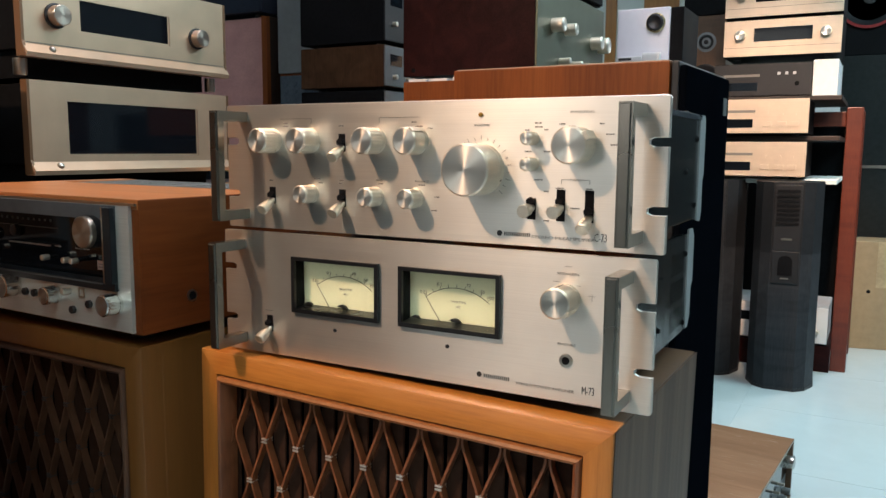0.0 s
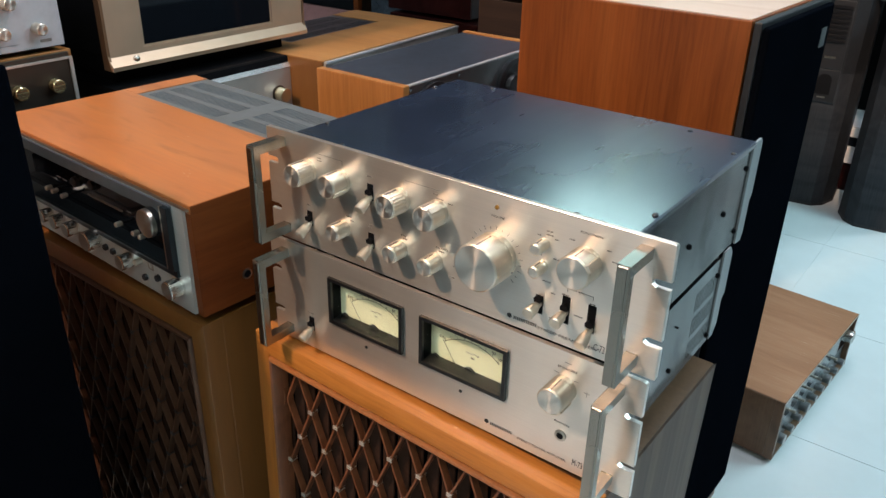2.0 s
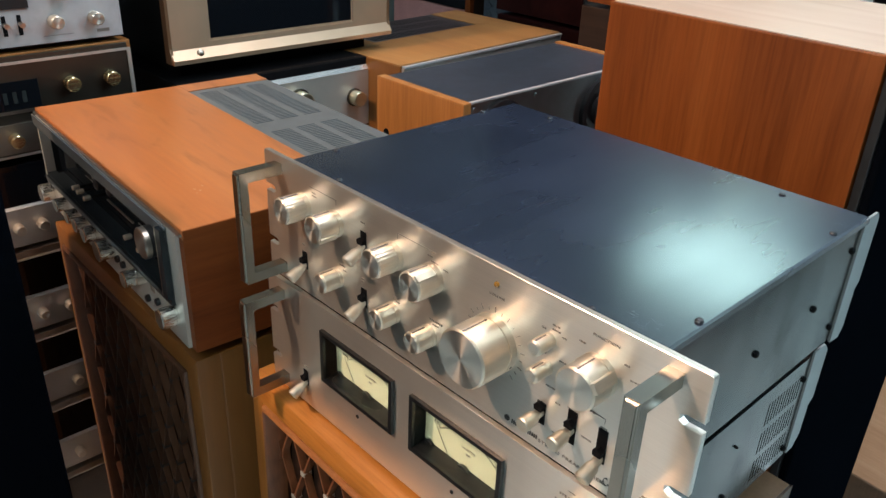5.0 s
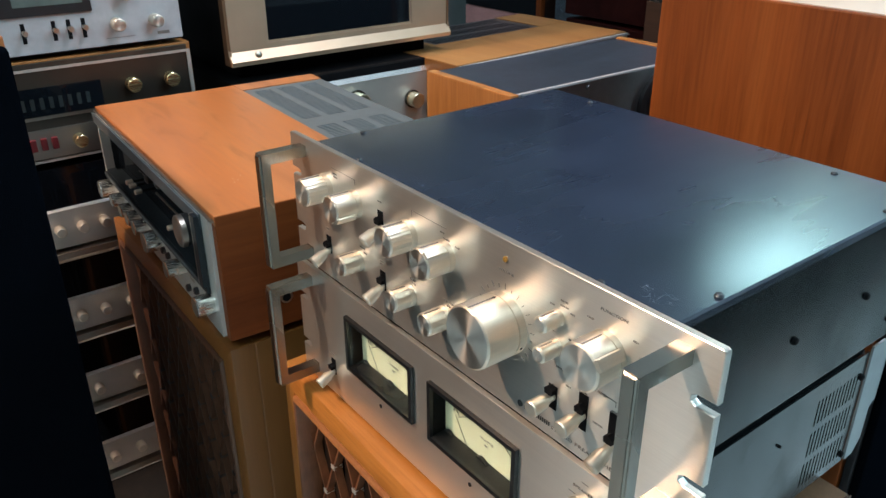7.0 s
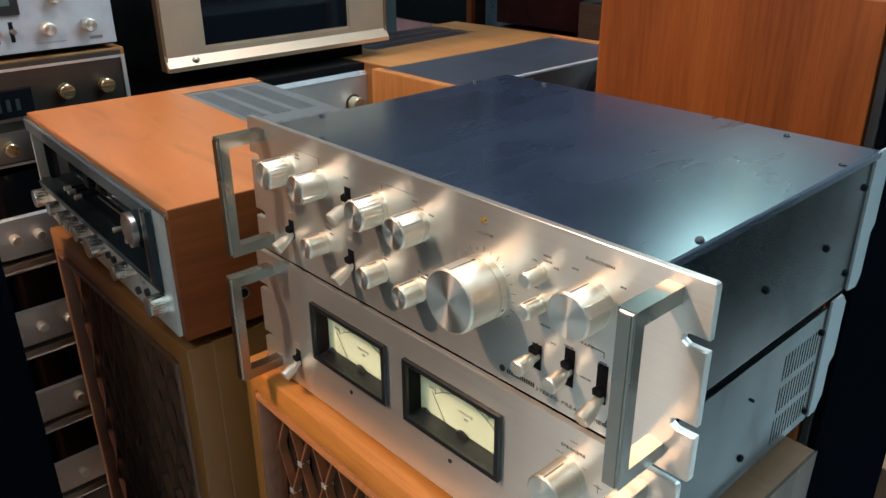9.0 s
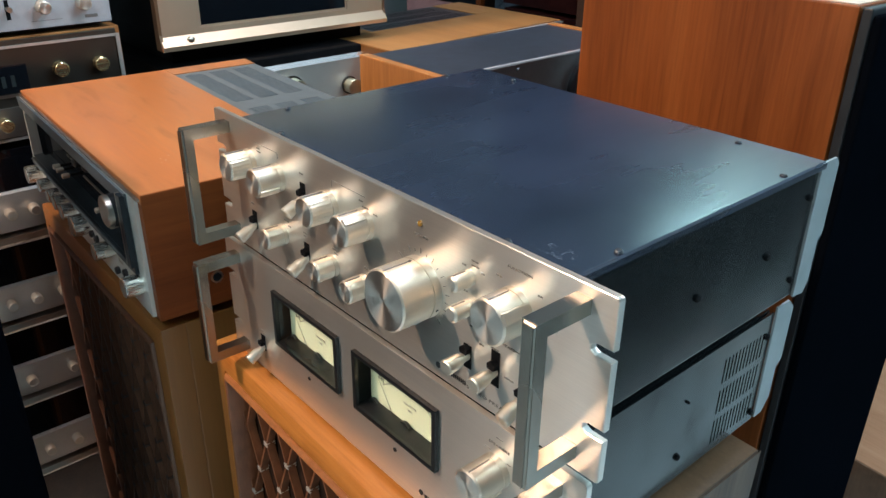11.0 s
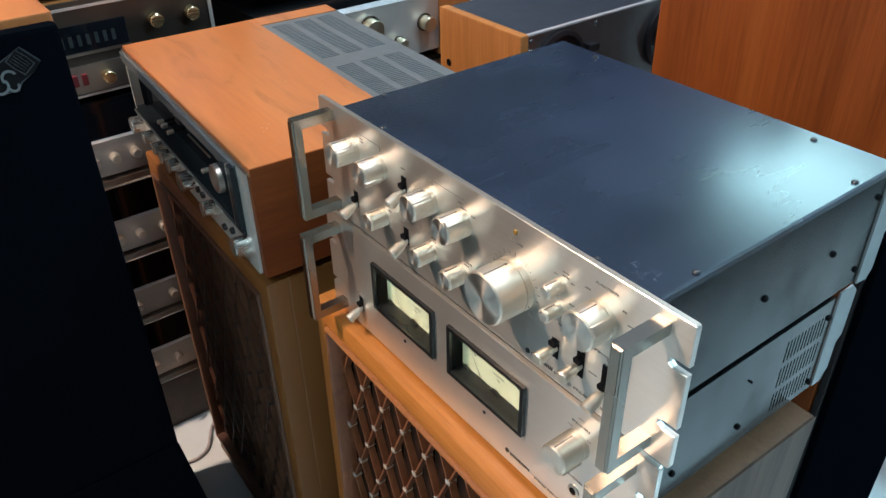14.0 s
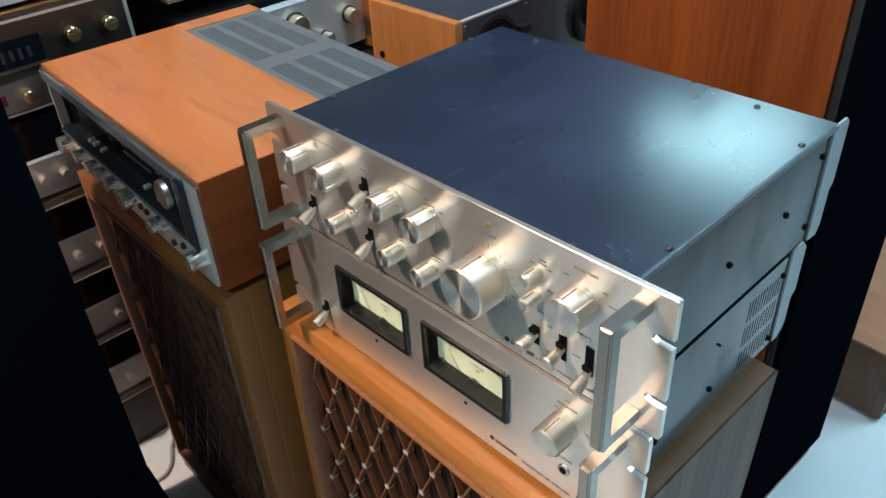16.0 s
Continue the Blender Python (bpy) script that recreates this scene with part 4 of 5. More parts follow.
for x, z, r, d in ((0.040, 0.0490, 0.0135, 0.022), (0.098, 0.0490, 0.0100, 0.019), (0.147, 0.0490, 0.0100, 0.019), (0.182, 0.0495, 0.0105, 0.019), (0.221, 0.0500, 0.0110, 0.020), (0.279, 0.0505, 0.0145, 0.022), (0.368, 0.0475, 0.0110, 0.021), (0.482, 0.0480, 0.0125, 0.022)):
    knob(rec, x, z, r, d - 0.002, -0.004, flutes=20, body=POLISHED, cap=GUNMETAL)
    part("knob_label", boxes(*[(x - 0.008 + k * 0.0026, x - 0.0062 + k * 0.0026, -0.0046, -0.0040, z + r + 0.0025, z + r + 0.0040) for k in range(6)]), GREYINK, rec)
part("toggle", lathe([(0.0040, 0), (0.0044, -0.010), (0.0034, -0.011)], "y", 18), TURNED, rec, "short turned aluminium toggle", at=(0.394, -0.004, 0.0540), smooth=True)
for x, z in ((0.3040, 0.0445), (0.3235, 0.0445), (0.4010, 0.0320), (0.4330, 0.0420)):
    part("push_button", lathe([(0.0048, 0), (0.0048, -0.004), (0.0036, -0.005)], "y", 14), BLACK, rec, at=(x, -0.004, z))
part("socket_frame", plate(0.412, 0.424, 0.0485, 0.0600, -0.0052, -0.0041, [(0.4138, 0.4222, 0.0503, 0.0582)]), BARE, rec)
part("side_screw_washer", lathe([(0.0075, 0), (0.0075, 0.0012), (0.005, 0.0014)], "x", 20), BARE, rec, "sunk washer and screw", at=(RW, 0.071, 0.0500))
part("side_screw_hole", lathe([(0.0052, 0.0012), (0.0052, 0.0018)], "x", 18), MATT, rec, at=(RW, 0.071, 0.0500))
for x in (0.05, RW - 0.05):
    for y in (0.04, 0.31):
        part("foot", lathe([(0.014, 0), (0.015, 0.0138)], "z", 18), BLACK, rec, at=(x, y, 0))

# ---- tall loudspeakers ----
big = thing("tall_loudspeaker", "tall walnut loudspeaker with a black front behind the amplifiers", "loudspeaker", pose(-0.252, 0.552, 0, 0, 0, -2.2))
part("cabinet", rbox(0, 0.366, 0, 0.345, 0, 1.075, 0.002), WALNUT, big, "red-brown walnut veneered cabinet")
part("top_panel", boxes((0.004, 0.362, 0.004, 0.341, 1.0752, 1.0762)), PALETOP, big, "pale top panel with lamp sheen in its colour")
part("baffle", rbox(0.3685, 0.3795, 0.001, 0.325, 0.06, 1.074, 0.002), speckled("dark_grey_baffle", (0.018, 0.020, 0.0235), 0.45, 60, 0.25), big, "dark grey front baffle")
part("grille", rbox(0.3798, 0.3905, 0.003, 0.302, 0.10, 1.068, 0.004, 3), NAVY, big, "black cloth grille with rounded edges")

part("badge", rbox(0.3906, 0.3918, 0.256, 0.282, 1.004, 1.034, 0.0004), ZINC, big, "small dull silver badge")

twr = thing("tall_loudspeaker", "tall wooden loudspeaker with a blue-black cloth grille and badge", "loudspeaker", pose(-0.405, -0.198, 0))
part("cabinet", rbox(-0.36, 0, -0.40, 0, 0.481, 1.076, 0.002), ORANGE, twr, "orange wood cabinet")
part("grille", rbox(0.001, 0.021, -0.398, -0.001, 0.481, 1.069, 0.005), NAVY, twr, "blue-black cloth grille")
flare = bmesh.new()
rings = [[flare.verts.new(p) for p in ((-0.37, -0.42, z), (e, -0.42, z), (e, f, z), (-0.37, f, z))] for z, e, f in ((0.0, 0.066, 0.066), (0.15, 0.050, 0.044), (0.30, 0.037, 0.022), (0.48, 0.021, -0.0012))]
for a, b in zip(rings, rings[1:]):
    for i in range(4):
        flare.faces.new((a[i], a[(i + 1) % 4], b[(i + 1) % 4], b[i]))
flare.faces.new(rings[0])
flare.faces.new(rings[-1])
bmesh.ops.recalc_face_normals(flare, faces=flare.faces[:])
part("flared_base", flare, NAVY, twr, "flared dark cloth-covered base")
crest = [(-0.074, 0.038), (-0.041, 0.055), (-0.026, 0.038), (-0.034, 0.029), (-0.048, 0.020), (-0.052, 0.014), (-0.068, 0.012), (-0.082, 0.020)]
badge = part("badge", prism(crest, 0.0212, 0.0222, "x"), MATT, twr, "small black badge with silver outlines", at=(0, 0, 1.0))


def outline(points, t, x0, x1):
    """A thin line round a shape in the y-z plane."""
    cy, cz = sum(p[0] for p in points) / len(points), sum(p[1] for p in points) / len(points)
    inner = [(y + t * (1 if y < cy else -1), z + t * (1 if z < cz else -1)) for y, z in points]
    n = len(points)
    return join(*[prism([points[i], points[(i + 1) % n], inner[(i + 1) % n], inner[i]], x0, x1, "x") for i in range(n)])


part("badge_rim", outline(crest, 0.0011, 0.0223, 0.0228), DARKSTEEL, badge, "thin silver outline")
tilt = pose(0, -0.0445, 0.040, 40, 0, 0)
part("badge_field", lay(outline([(-0.0075, -0.011), (-0.0085, 0.0), (-0.0075, 0.011), (0.0075, 0.011), (0.0085, 0.0), (0.0075, -0.011)], 0.0010, 0.0223, 0.0228), tilt), DARKSTEEL, badge)
part("badge_stripes", lay(boxes(*[(0.0223, 0.0227, y - 0.0003, y + 0.0003, -0.008, 0.008) for y in (-0.0042, -0.0014, 0.0014, 0.0042)]), tilt), DARKSTEEL, badge)
for y, z, r, a0 in ((-0.058, 0.028, 0.0075, 20), (-0.068, 0.021, 0.0085, 200), (-0.056, 0.018, 0.0055, 190)):
    arc = [(y + q * math.cos(radians(a)), z + q * math.sin(radians(a))) for q, span in ((r, range(a0, a0 + 201, 20)), (r - 0.0024, range(a0 + 200, a0 - 1, -20))) for a in span]
    part("badge_scroll", prism(arc, 0.0223, 0.0232, "x"), ZINC, badge, "small silver scroll")

# ---- stacked hi-fi along the west side, facing the aisle ----


def unit(name, label, category, m, w, d, h, case, face, face_label="", feet=0.012, top=None, group="", cheek=0.0):
    """A hi-fi component: x from 0 to w, the front looks along -y, z from 0 to h. Returns the thing."""
    u = thing(name, label, category, m, group)
    part("case", rbox(0, w, 0.006, d, feet, h, 0.0015), case, u)
    if face:
        part("front_panel", rbox(cheek, w - cheek, 0, 0.0055, feet + 0.003, h - 0.003, 0.001), face, u, face_label)
    if feet:
        for x in (0.05, w - 0.05):
            for y in (0.05, d - 0.05):
                part("foot", lathe([(0.014, 0), (0.015, feet)], "z", 14), BLACK, u, at=(x, y, 0))
    return u


def glass(parent, x0, x1, z0, z1, y=-0.0008, label="dark glass window", name="dial_window"):
    return part(name, boxes((x0, x1, y, 0.002, z0, z1)), DIAL, parent, label)


def east(x, y, z, skew=0.0):
    """The pose of a unit whose front looks along +x; y is its near end."""
    return pose(x, y, z, 0, 0, 90 + skew)


def knob_e(u, x, z, r, d, **k):
    return knob(u, x, z, r, d, pointer=False, **k)


BRONZE = mat("bronze_edge_paint", (0.20, 0.105, 0.055), 0.45, 0.3)


def champagne(label, m, h, window, knobs, seam, feet=True):
    """A gold component with a flared lower lip and a deep-set window."""
    w, d = 0.485, 0.38
    u = thing("hifi_amplifier", label, "amplifier", m, "champagne gold amplifiers in a stack")
    part("case", rbox(0.018, w - 0.018, 0.022, d, 0.02, h - 0.004, 0.002), MATT, u, "black steel case")
    x0, x1, z0, z1 = window
    part("front_panel", plate(0.0, w, 0.026, h, 0.0, 0.016, [(x0, x1, z0, z1)]), GOLD, u, "champagne gold brushed front")
    part("flared_lip", prism([(0.0, 0.0258), (-0.012, 0.010), (-0.010, 0.002), (0.012, 0.002), (0.016, 0.0258)], -0.004, w + 0.004, "x"), GOLD, u, "flared champagne gold lip")
    for x in (-0.006, w + 0.0005):
        part("bronze_edge", prism([(0.016, 0.003), (-0.010, 0.003), (-0.001, 0.030), (-0.001, h), (0.016, h)], x, x + 0.0055, "x"), BRONZE, u, "bronze-brown end edge")
    part("window_reveal", boxes((x0 + 0.0003, x0 + 0.004, 0.002, 0.0155, z0 + 0.0003, z1 - 0.0003), (x1 - 0.004, x1 - 0.0003, 0.002, 0.0155, z0 + 0.0003, z1 - 0.0003), (x0 + 0.0041, x1 - 0.0041, 0.002, 0.0155, z0 + 0.0003, z0 + 0.004)), GOLD, u)
    glass(u, x0 + 0.004, x1 - 0.004, z0 + 0.004, z1, 0.012)
    if seam:
        part("seam", boxes((0.002, w - 0.002, -0.0006, 0.001, seam, seam + 0.0012)), GREYINK, u)
    for x, z in knobs:
        part("knob_ring", lathe([(0.0225, 0), (0.0225, -0.003), (0.020, -0.004)], "y", 32), BLACK, u, at=(x, 0, z))
        knob(u, x, z, 0.0185, 0.022, pointer=False, body=BRONZED, cap=BRONZED)
    part("round_screw", lathe([(0.0068, 0.0), (0.0068, -0.003), (0.004, -0.006), (0.001, -0.007)], "y", 20), BARE, u, "domed chrome screw", at=(0.050, -0.004, 0.0175), smooth=True)
    for x in (0.012, w - 0.012) if feet else ():
        part("pad_foot", lathe([(0.011, -0.030), (0.012, -0.026), (0.012, 0.0)], "z", 20), BARE, u, "small bright metal foot", at=(x, 0.034, 0.0015), smooth=True)
    part("foot_bar", boxes((0.03, w - 0.03, 0.04, d - 0.03, -0.030, 0.0195)), MATT, u, "black recessed base")
    return u


champagne("champagne gold amplifier with a dark window, above the silver preamplifier", east(-0.938, 0.239, 0.889), 0.172, (0.072, 0.396, 0.036, 0.137), (), 0, False)
champagne("champagne gold tuner with two knobs, stacked on its twin", east(-0.938, 0.235, 1.098), 0.165, (0.112, 0.329, 0.056, 0.116), ((0.063, 0.080), (0.403, 0.080)), 0.0275)

# silver preamplifier under them
p2 = unit("hifi_preamplifier", "silver preamplifier with brass-toned knobs under the gold amplifier", "amplifier", east(-0.900, 0.234, 0.700), 0.436, 0.36, 0.158, MATT, None)
part("front_panel", prism([(0.0055, 0.016), (0.0, 0.016), (0.0, 0.1345), (0.0055, 0.1400)], 0, 0.436, "x"), NICKEL, p2, "nickel-toned front panel")
part("top_bevel", prism([(0.0090, 0.1455), (0.0130, 0.1555), (0.0200, 0.1585), (0.0200, 0.1400), (0.0090, 0.1400)], 0, 0.436, "x"), DUSK, p2, "dark bevel over the front panel")
part("bright_lip", prism([(-0.0010, 0.1346), (0.0085, 0.1462), (0.0100, 0.1450), (0.0030, 0.1346)], 0.001, 0.435, "x"), speckled("polished_lip", (0.85, 0.87, 0.88), 0.22, 40, 0.03, 0.8, 0.0), p2, "polished bright bevel")
for x, z, r in ((0.237, 0.095, 0.0205), (0.372, 0.080, 0.0155), (0.305, 0.052, 0.010), (0.10, 0.085, 0.014), (0.16, 0.052, 0.009)):
    part("knob_ring", lathe([(r * 1.2, 0), (r * 1.2, -0.003)], "y", 28), DUSK, p2, at=(x, 0, z))
    knob_e(p2, x, z, r, 0.024, body=CREAMBRASS, cap=CREAMBRASS)
base1 = part("low_cabinet", rbox(-1.36, -0.912, 0.19, 1.30, 0.0, 0.7, 0.004), EBONY)
tagged(base1, "dark brown low cabinet under the stacked amplifiers", "cabinet")

# tall stack at the near end
sv = unit("hifi_amplifier", "pale silver amplifier with meters and small knobs, on a wooden receiver", "amplifier", east(-0.932, -0.285, 0.9465), 0.440, 0.34, 0.165, MATT, BEDIM, "pale silver front panel", 0.006)
part("meter_window", boxes((0.055, 0.300, -0.004, 0.002, 0.066, 0.150)), BLACK, sv, "black framed meter window")
for x in (0.065, 0.188):
    part("meter_face", boxes((x, x + 0.100, -0.0046, -0.0042, 0.080, 0.138)), speckled("dim_meter_paper", (0.10, 0.13, 0.12), 0.4), sv)
for x in (0.334, 0.396):
    knob_e(sv, x, 0.042, 0.0100, 0.020)
knob_e(sv, 0.352, 0.088, 0.0100, 0.020)
knob_e(sv, 0.145, 0.034, 0.0110, 0.020)
for x in (0.196, 0.240, 0.262, 0.284):
    part("lever_slot", boxes((x - 0.003, x + 0.003, -0.0006, 0.002, 0.026, 0.056)), MATT, sv)
    part("lever", lathe([(0.003, 0), (0.0042, -0.016)], "y", 14), BARE, sv, at=(x, 0, 0.043), smooth=True)
lines(sv, (0.315, 0.362, 0.0200, 0.0206))
part("maker_bar", boxes((0.398, 0.418, -0.0004, 0.001, 0.018, 0.023)), GREYINK, sv)

br = unit("hifi_receiver", "walnut-cased receiver with umber face and brass knobs", "receiver", east(-0.930, -0.275, 0.775), 0.440, 0.34, 0.171, TEAK, DUSK, "umber anodised front panel", 0.008, cheek=0.008)
part("trim_frame", plate(0.004, 0.436, 0.010, 0.160, -0.003, 0.0, [(0.010, 0.430, 0.014, 0.156)]), NICKEL, br, "silver trim frame")
glass(br, 0.120, 0.282, 0.086, 0.130, -0.0018)
part("window_trim", boxes((0.118, 0.284, -0.003, 0.0, 0.0800, 0.0845)), BARE, br)
part("dial_print", boxes(*[(0.130 + k * 0.014, 0.136 + k * 0.014, -0.0026, -0.0019, 0.096, 0.114) for k in range(10)]), speckled("dim_teal_print", (0.016, 0.023, 0.024), 0.5), br)
for x in (0.332, 0.397):
    knob(br, x, 0.115, 0.0118, 0.016, pointer=False, body=BRASS, cap=BRASS)
part("lower_strip", boxes((0.012, 0.428, -0.0035, -0.0002, 0.0165, 0.0640)), brushed("dim_nickel_strip", (0.40, 0.365, 0.33), 0.38, (900, 6, 900)), br, "dim nickel-toned lower strip")
for k in range(3):
    part("rocker_switch", rbox(0.158 + k * 0.016, 0.167 + k * 0.016, -0.0095, -0.0036, 0.032, 0.051, 0.001), DARKRED, br, "dark red rocker switch")
knob(br, 0.232, 0.040, 0.0105, 0.018, -0.0036, pointer=False, body=BRASS, cap=BRASS)


def slim(label, z, h, knobs, warm):
    u = unit("hifi_receiver", label, "receiver", east(-0.930, -0.290, z), 0.430, 0.34, h, MATT, None, feet=0.006, group="receivers stacked on the floor")
    part("dial_glass", boxes((0, 0.430, 0.0, 0.0055, h * 0.58, h - 0.002)), DIAL, u, "black glass dial")
    part("control_strip", prism([(0.0, h * 0.16), (-0.006, h * 0.17), (-0.006, h * 0.56), (0.0, h * 0.58), (0.0055, h * 0.58), (0.0055, h * 0.16)], 0, 0.430, "x"), warm, u, "silver control strip")
    part("moulding", prism([(0.0055, 0.004), (-0.010, 0.004), (-0.013, h * 0.06), (-0.010, h * 0.12), (0.0055, h * 0.14)], 0, 0.430, "x"), BARE, u, "rounded silver moulding")
    for x in knobs:
        knob_e(u, x, h * 0.37, 0.0085, 0.018, y=-0.006)
    return u


slim("black-dialled silver receiver with small knobs in the stack", 0.606, 0.168, (0.03, 0.08, 0.13, 0.186, 0.222, 0.259, 0.32, 0.38), NICKEL)
slim("second black-dialled silver receiver with small knobs in the stack", 0.447, 0.158, (0.05, 0.11, 0.19, 0.230, 0.275, 0.36), NICKEL)
slim("third black-dialled silver receiver with few knobs in the stack", 0.292, 0.154, (0.06, 0.19, 0.262, 0.33), NICKEL)
slim("lowest black-dialled silver receiver in the stack", 0.130, 0.161, (0.08, 0.19, 0.24, 0.34), NICKEL)
plinth = part("stack_plinth", rbox(-1.27, -0.925, -0.29, 0.14, 0.0, 0.13, 0.003), EBONY)
tagged(plinth, "dark wooden plinth under the stacked receivers", "plinth")

# ---- behind the rack amplifiers ----
bw = thing("hifi_amplifier", "wood-ended black amplifier with two large round dials", "amplifier", east(-0.377, 0.402, 0.749))
W, D, H = 0.452, 0.192, 0.179
for x0, x1 in ((0, 0.016), (W - 0.016, W)):
    part("end_cheek", rbox(x0, x1, -0.004, D, 0.0, H, 0.002), TEAK, bw, "teak end cheek")
part("case", boxes((0.0162, W - 0.0162, 0.004, D - 0.001, 0.006, H - 0.003)), speckled("dusty_black_top", (0.032, 0.040, 0.055), 0.42, 40, 0.35), bw, "dusty black steel case")
part("front_panel", boxes((0.0163, W - 0.0163, 0.0, 0.0039, 0.006, H - 0.004)), ZINC, bw, "grey-blue satin metal front panel")
part("edge_trim", boxes((0.0163, W - 0.0163, -0.002, 0.004, H - 0.0038, H - 0.001)), BEDIM, bw, "pale front edge strip")
for x, r in ((0.082, 0.050), (0.335, 0.056)):
    dial = part("round_dial", lathe([(r, 0), (r, -0.008), (r * 0.86, -0.010), (r * 0.84, -0.004), (r * 0.5, -0.003), (r * 0.45, -0.012), (r * 0.1, -0.014)], "y", 40), BLACK, bw, "large black round dial", at=(x, 0, 0.122 if x < 0.2 else 0.112), smooth=True)
part("bracket", rbox(0.134, 0.156, -0.016, 0.0, 0.128, 0.140, 0.001), BLACK, bw)
for x in (0.024, 0.16):
    screw(bw, (x, 0.0, 0.166), (90, 0, 0), 0.004)
part("cheek_hole", lathe([(0.006, 0), (0.006, -0.001)], "x", 16), MATT, bw, at=(0, 0.168, 0.092))
bb = part("low_cabinet", rbox(-0.905, -0.40, 0.42, 1.28, 0.0, 0.690, 0.004), EBONY)
tagged(bb, "dark brown low cabinet behind the rack amplifiers", "cabinet")
box_stand = part("wooden_riser", rbox(-0.566, -0.386, 0.412, 0.85, 0.6905, 0.7488, 0.003), EBONY)
tagged(box_stand, "dark wooden riser under the black amplifier", "riser")

og = thing("hifi_receiver", "pale orange wood-cased receiver with a grey vent behind", "receiver", east(-0.800, 0.650, 0.691, 3.5))
# case in the darker oak: the shadow on its near side is painted
part("case", rbox(0, 0.540, 0.004, 0.190, 0.010, 0.166, 0.002), HONEY_SHADED, og, "honey wood case with its shadowed side in the colour")
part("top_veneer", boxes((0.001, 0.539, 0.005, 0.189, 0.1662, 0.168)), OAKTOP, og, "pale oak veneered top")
part("rear_case", boxes((0, 0.54, 0.1902, 0.35, 0.010, 0.150)), HONEY_SHADED, og)
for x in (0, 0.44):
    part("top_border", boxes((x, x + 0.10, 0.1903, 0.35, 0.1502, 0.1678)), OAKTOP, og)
part("vent_grille", lay(plate(0.1002, 0.4398, 0.1906, 0.349, 0.0, 0.0065, [(0.115 + i * 0.0105, 0.1195 + i * 0.0105, y, y + 0.04) for i in range(29) for y in (0.200, 0.250, 0.300)]), Matrix(((1, 0, 0, 0), (0, 0, 1, 0), (0, 1, 0, 0.160), (0, 0, 0, 1)))), ZINC, og, "grey slotted steel vent")
part("front_panel", boxes((0.004, 0.536, -0.003, 0.0038, 0.014, 0.162)), NICKEL, og)
part("edge_trim", boxes((0.004, 0.536, -0.006, 0.003, 0.1622, 0.1662)), BEDIM, og, "white front edge trim")
for x in (0.06, 0.14, 0.30, 0.46):
    knob_e(og, x, 0.05, 0.010, 0.02, y=-0.003)

# rosewood amplifier stack
SAGE = brushed("sage_silver_face", (0.15, 0.165, 0.125), 0.42, (900, 6, 900))
stand = part("low_cabinet", rbox(-0.705, -0.34, 1.30, 1.72, 0.0, 0.790, 0.004), ROSEWOOD)
tagged(stand, "dark rosewood cabinet under stacked amplifiers", "cabinet")
stack = []
for label, x, y, z, h, d, case, face, feet in (
    ("dark rosewood amplifier at the bottom of its stack", -0.335, 1.26, 0.7905, 0.160, 0.35, ROSEWOOD, SAGE, 0.010),
    ("orange wood-cased amplifier with a sage silver face", -0.335, 1.02, 0.9660, 0.138, 0.305, WALNUT, SAGE, 0.010),
    ("dark rosewood amplifier with a sage silver face and knobs", -0.325, 1.10, 1.1045, 0.2315, 0.365, ROSEWOOD, SAGE, 0.020),
):
    u = unit("hifi_amplifier", label, "amplifier", east(x, y, z), 0.50, d, h, case, face, "sage silver front panel", feet, group="amplifiers in the rosewood stack")
    stack.append(u)
    for kx, kz, r in ((0.10, 0.60, 0.017), (0.19, 0.60, 0.015), (0.40, 0.56, 0.018), (0.46, 0.56, 0.022), (0.15, 0.25, 0.008), (0.24, 0.25, 0.008), (0.30, 0.25, 0.008), (0.38, 0.22, 0.009), (0.46, 0.22, 0.009)):
        knob_e(u, kx, h * kz, r, 0.030)
    part("cheek_screw", lathe([(0.006, 0), (0.006, -0.001)], "x", 16), MATT, u, at=(0, d - 0.03, 0.035))
    part("cheek_screw", lathe([(0.006, 0), (0.006, -0.001)], "x", 16), MATT, u, at=(0, 0.05, h - 0.04))
olive = unit("hifi_amplifier", "olive-gold faced amplifier on top of the rosewood stack", "amplifier", east(-0.330, 1.10, 1.3365), 0.50, 0.36, 0.110, MATT, MATT, "black front panel", 0.010, group="amplifiers in the rosewood stack")
for x0, x1, z0, z1 in ((0.06, 0.19, 0.025, 0.095), (0.27, 0.37, 0.025, 0.090)):
    part("olive_panel", boxes((x0, x1, -0.002, 0.0, z0, z1)), speckled("olive_gold_panel", (0.42, 0.40, 0.14), 0.5, 40, 0.1), olive, "olive-gold control panel")
under = part("wooden_riser", rbox(-0.66, -0.345, 1.03, 1.255, 0.691, 0.9655, 0.003), EBONY)
tagged(under, "dark wooden riser under the orange amplifier", "riser")
for k, (x, y) in enumerate(((-0.635, 1.035), (-0.58, 1.04), (-0.51, 1.03))):
    t = part("paper_packet", rbox(x, x + 0.05, y, y + 0.07, 1.1042, 1.1120, 0.001), PALE)
    tagged(t, "small white paper packet lying on the wooden amplifier", "packet")

# dark stack further back
DARKFACE = speckled("dim_grey_face", (0.12, 0.125, 0.13), 0.4, 60, 0.12)
BROWNCASE = wood("dark_brown_veneer", (0.028, 0.012, 0.006), (0.060, 0.027, 0.013), (0.085, 0.042, 0.021), (40, 40, 2), 0.5, spec=0.15)
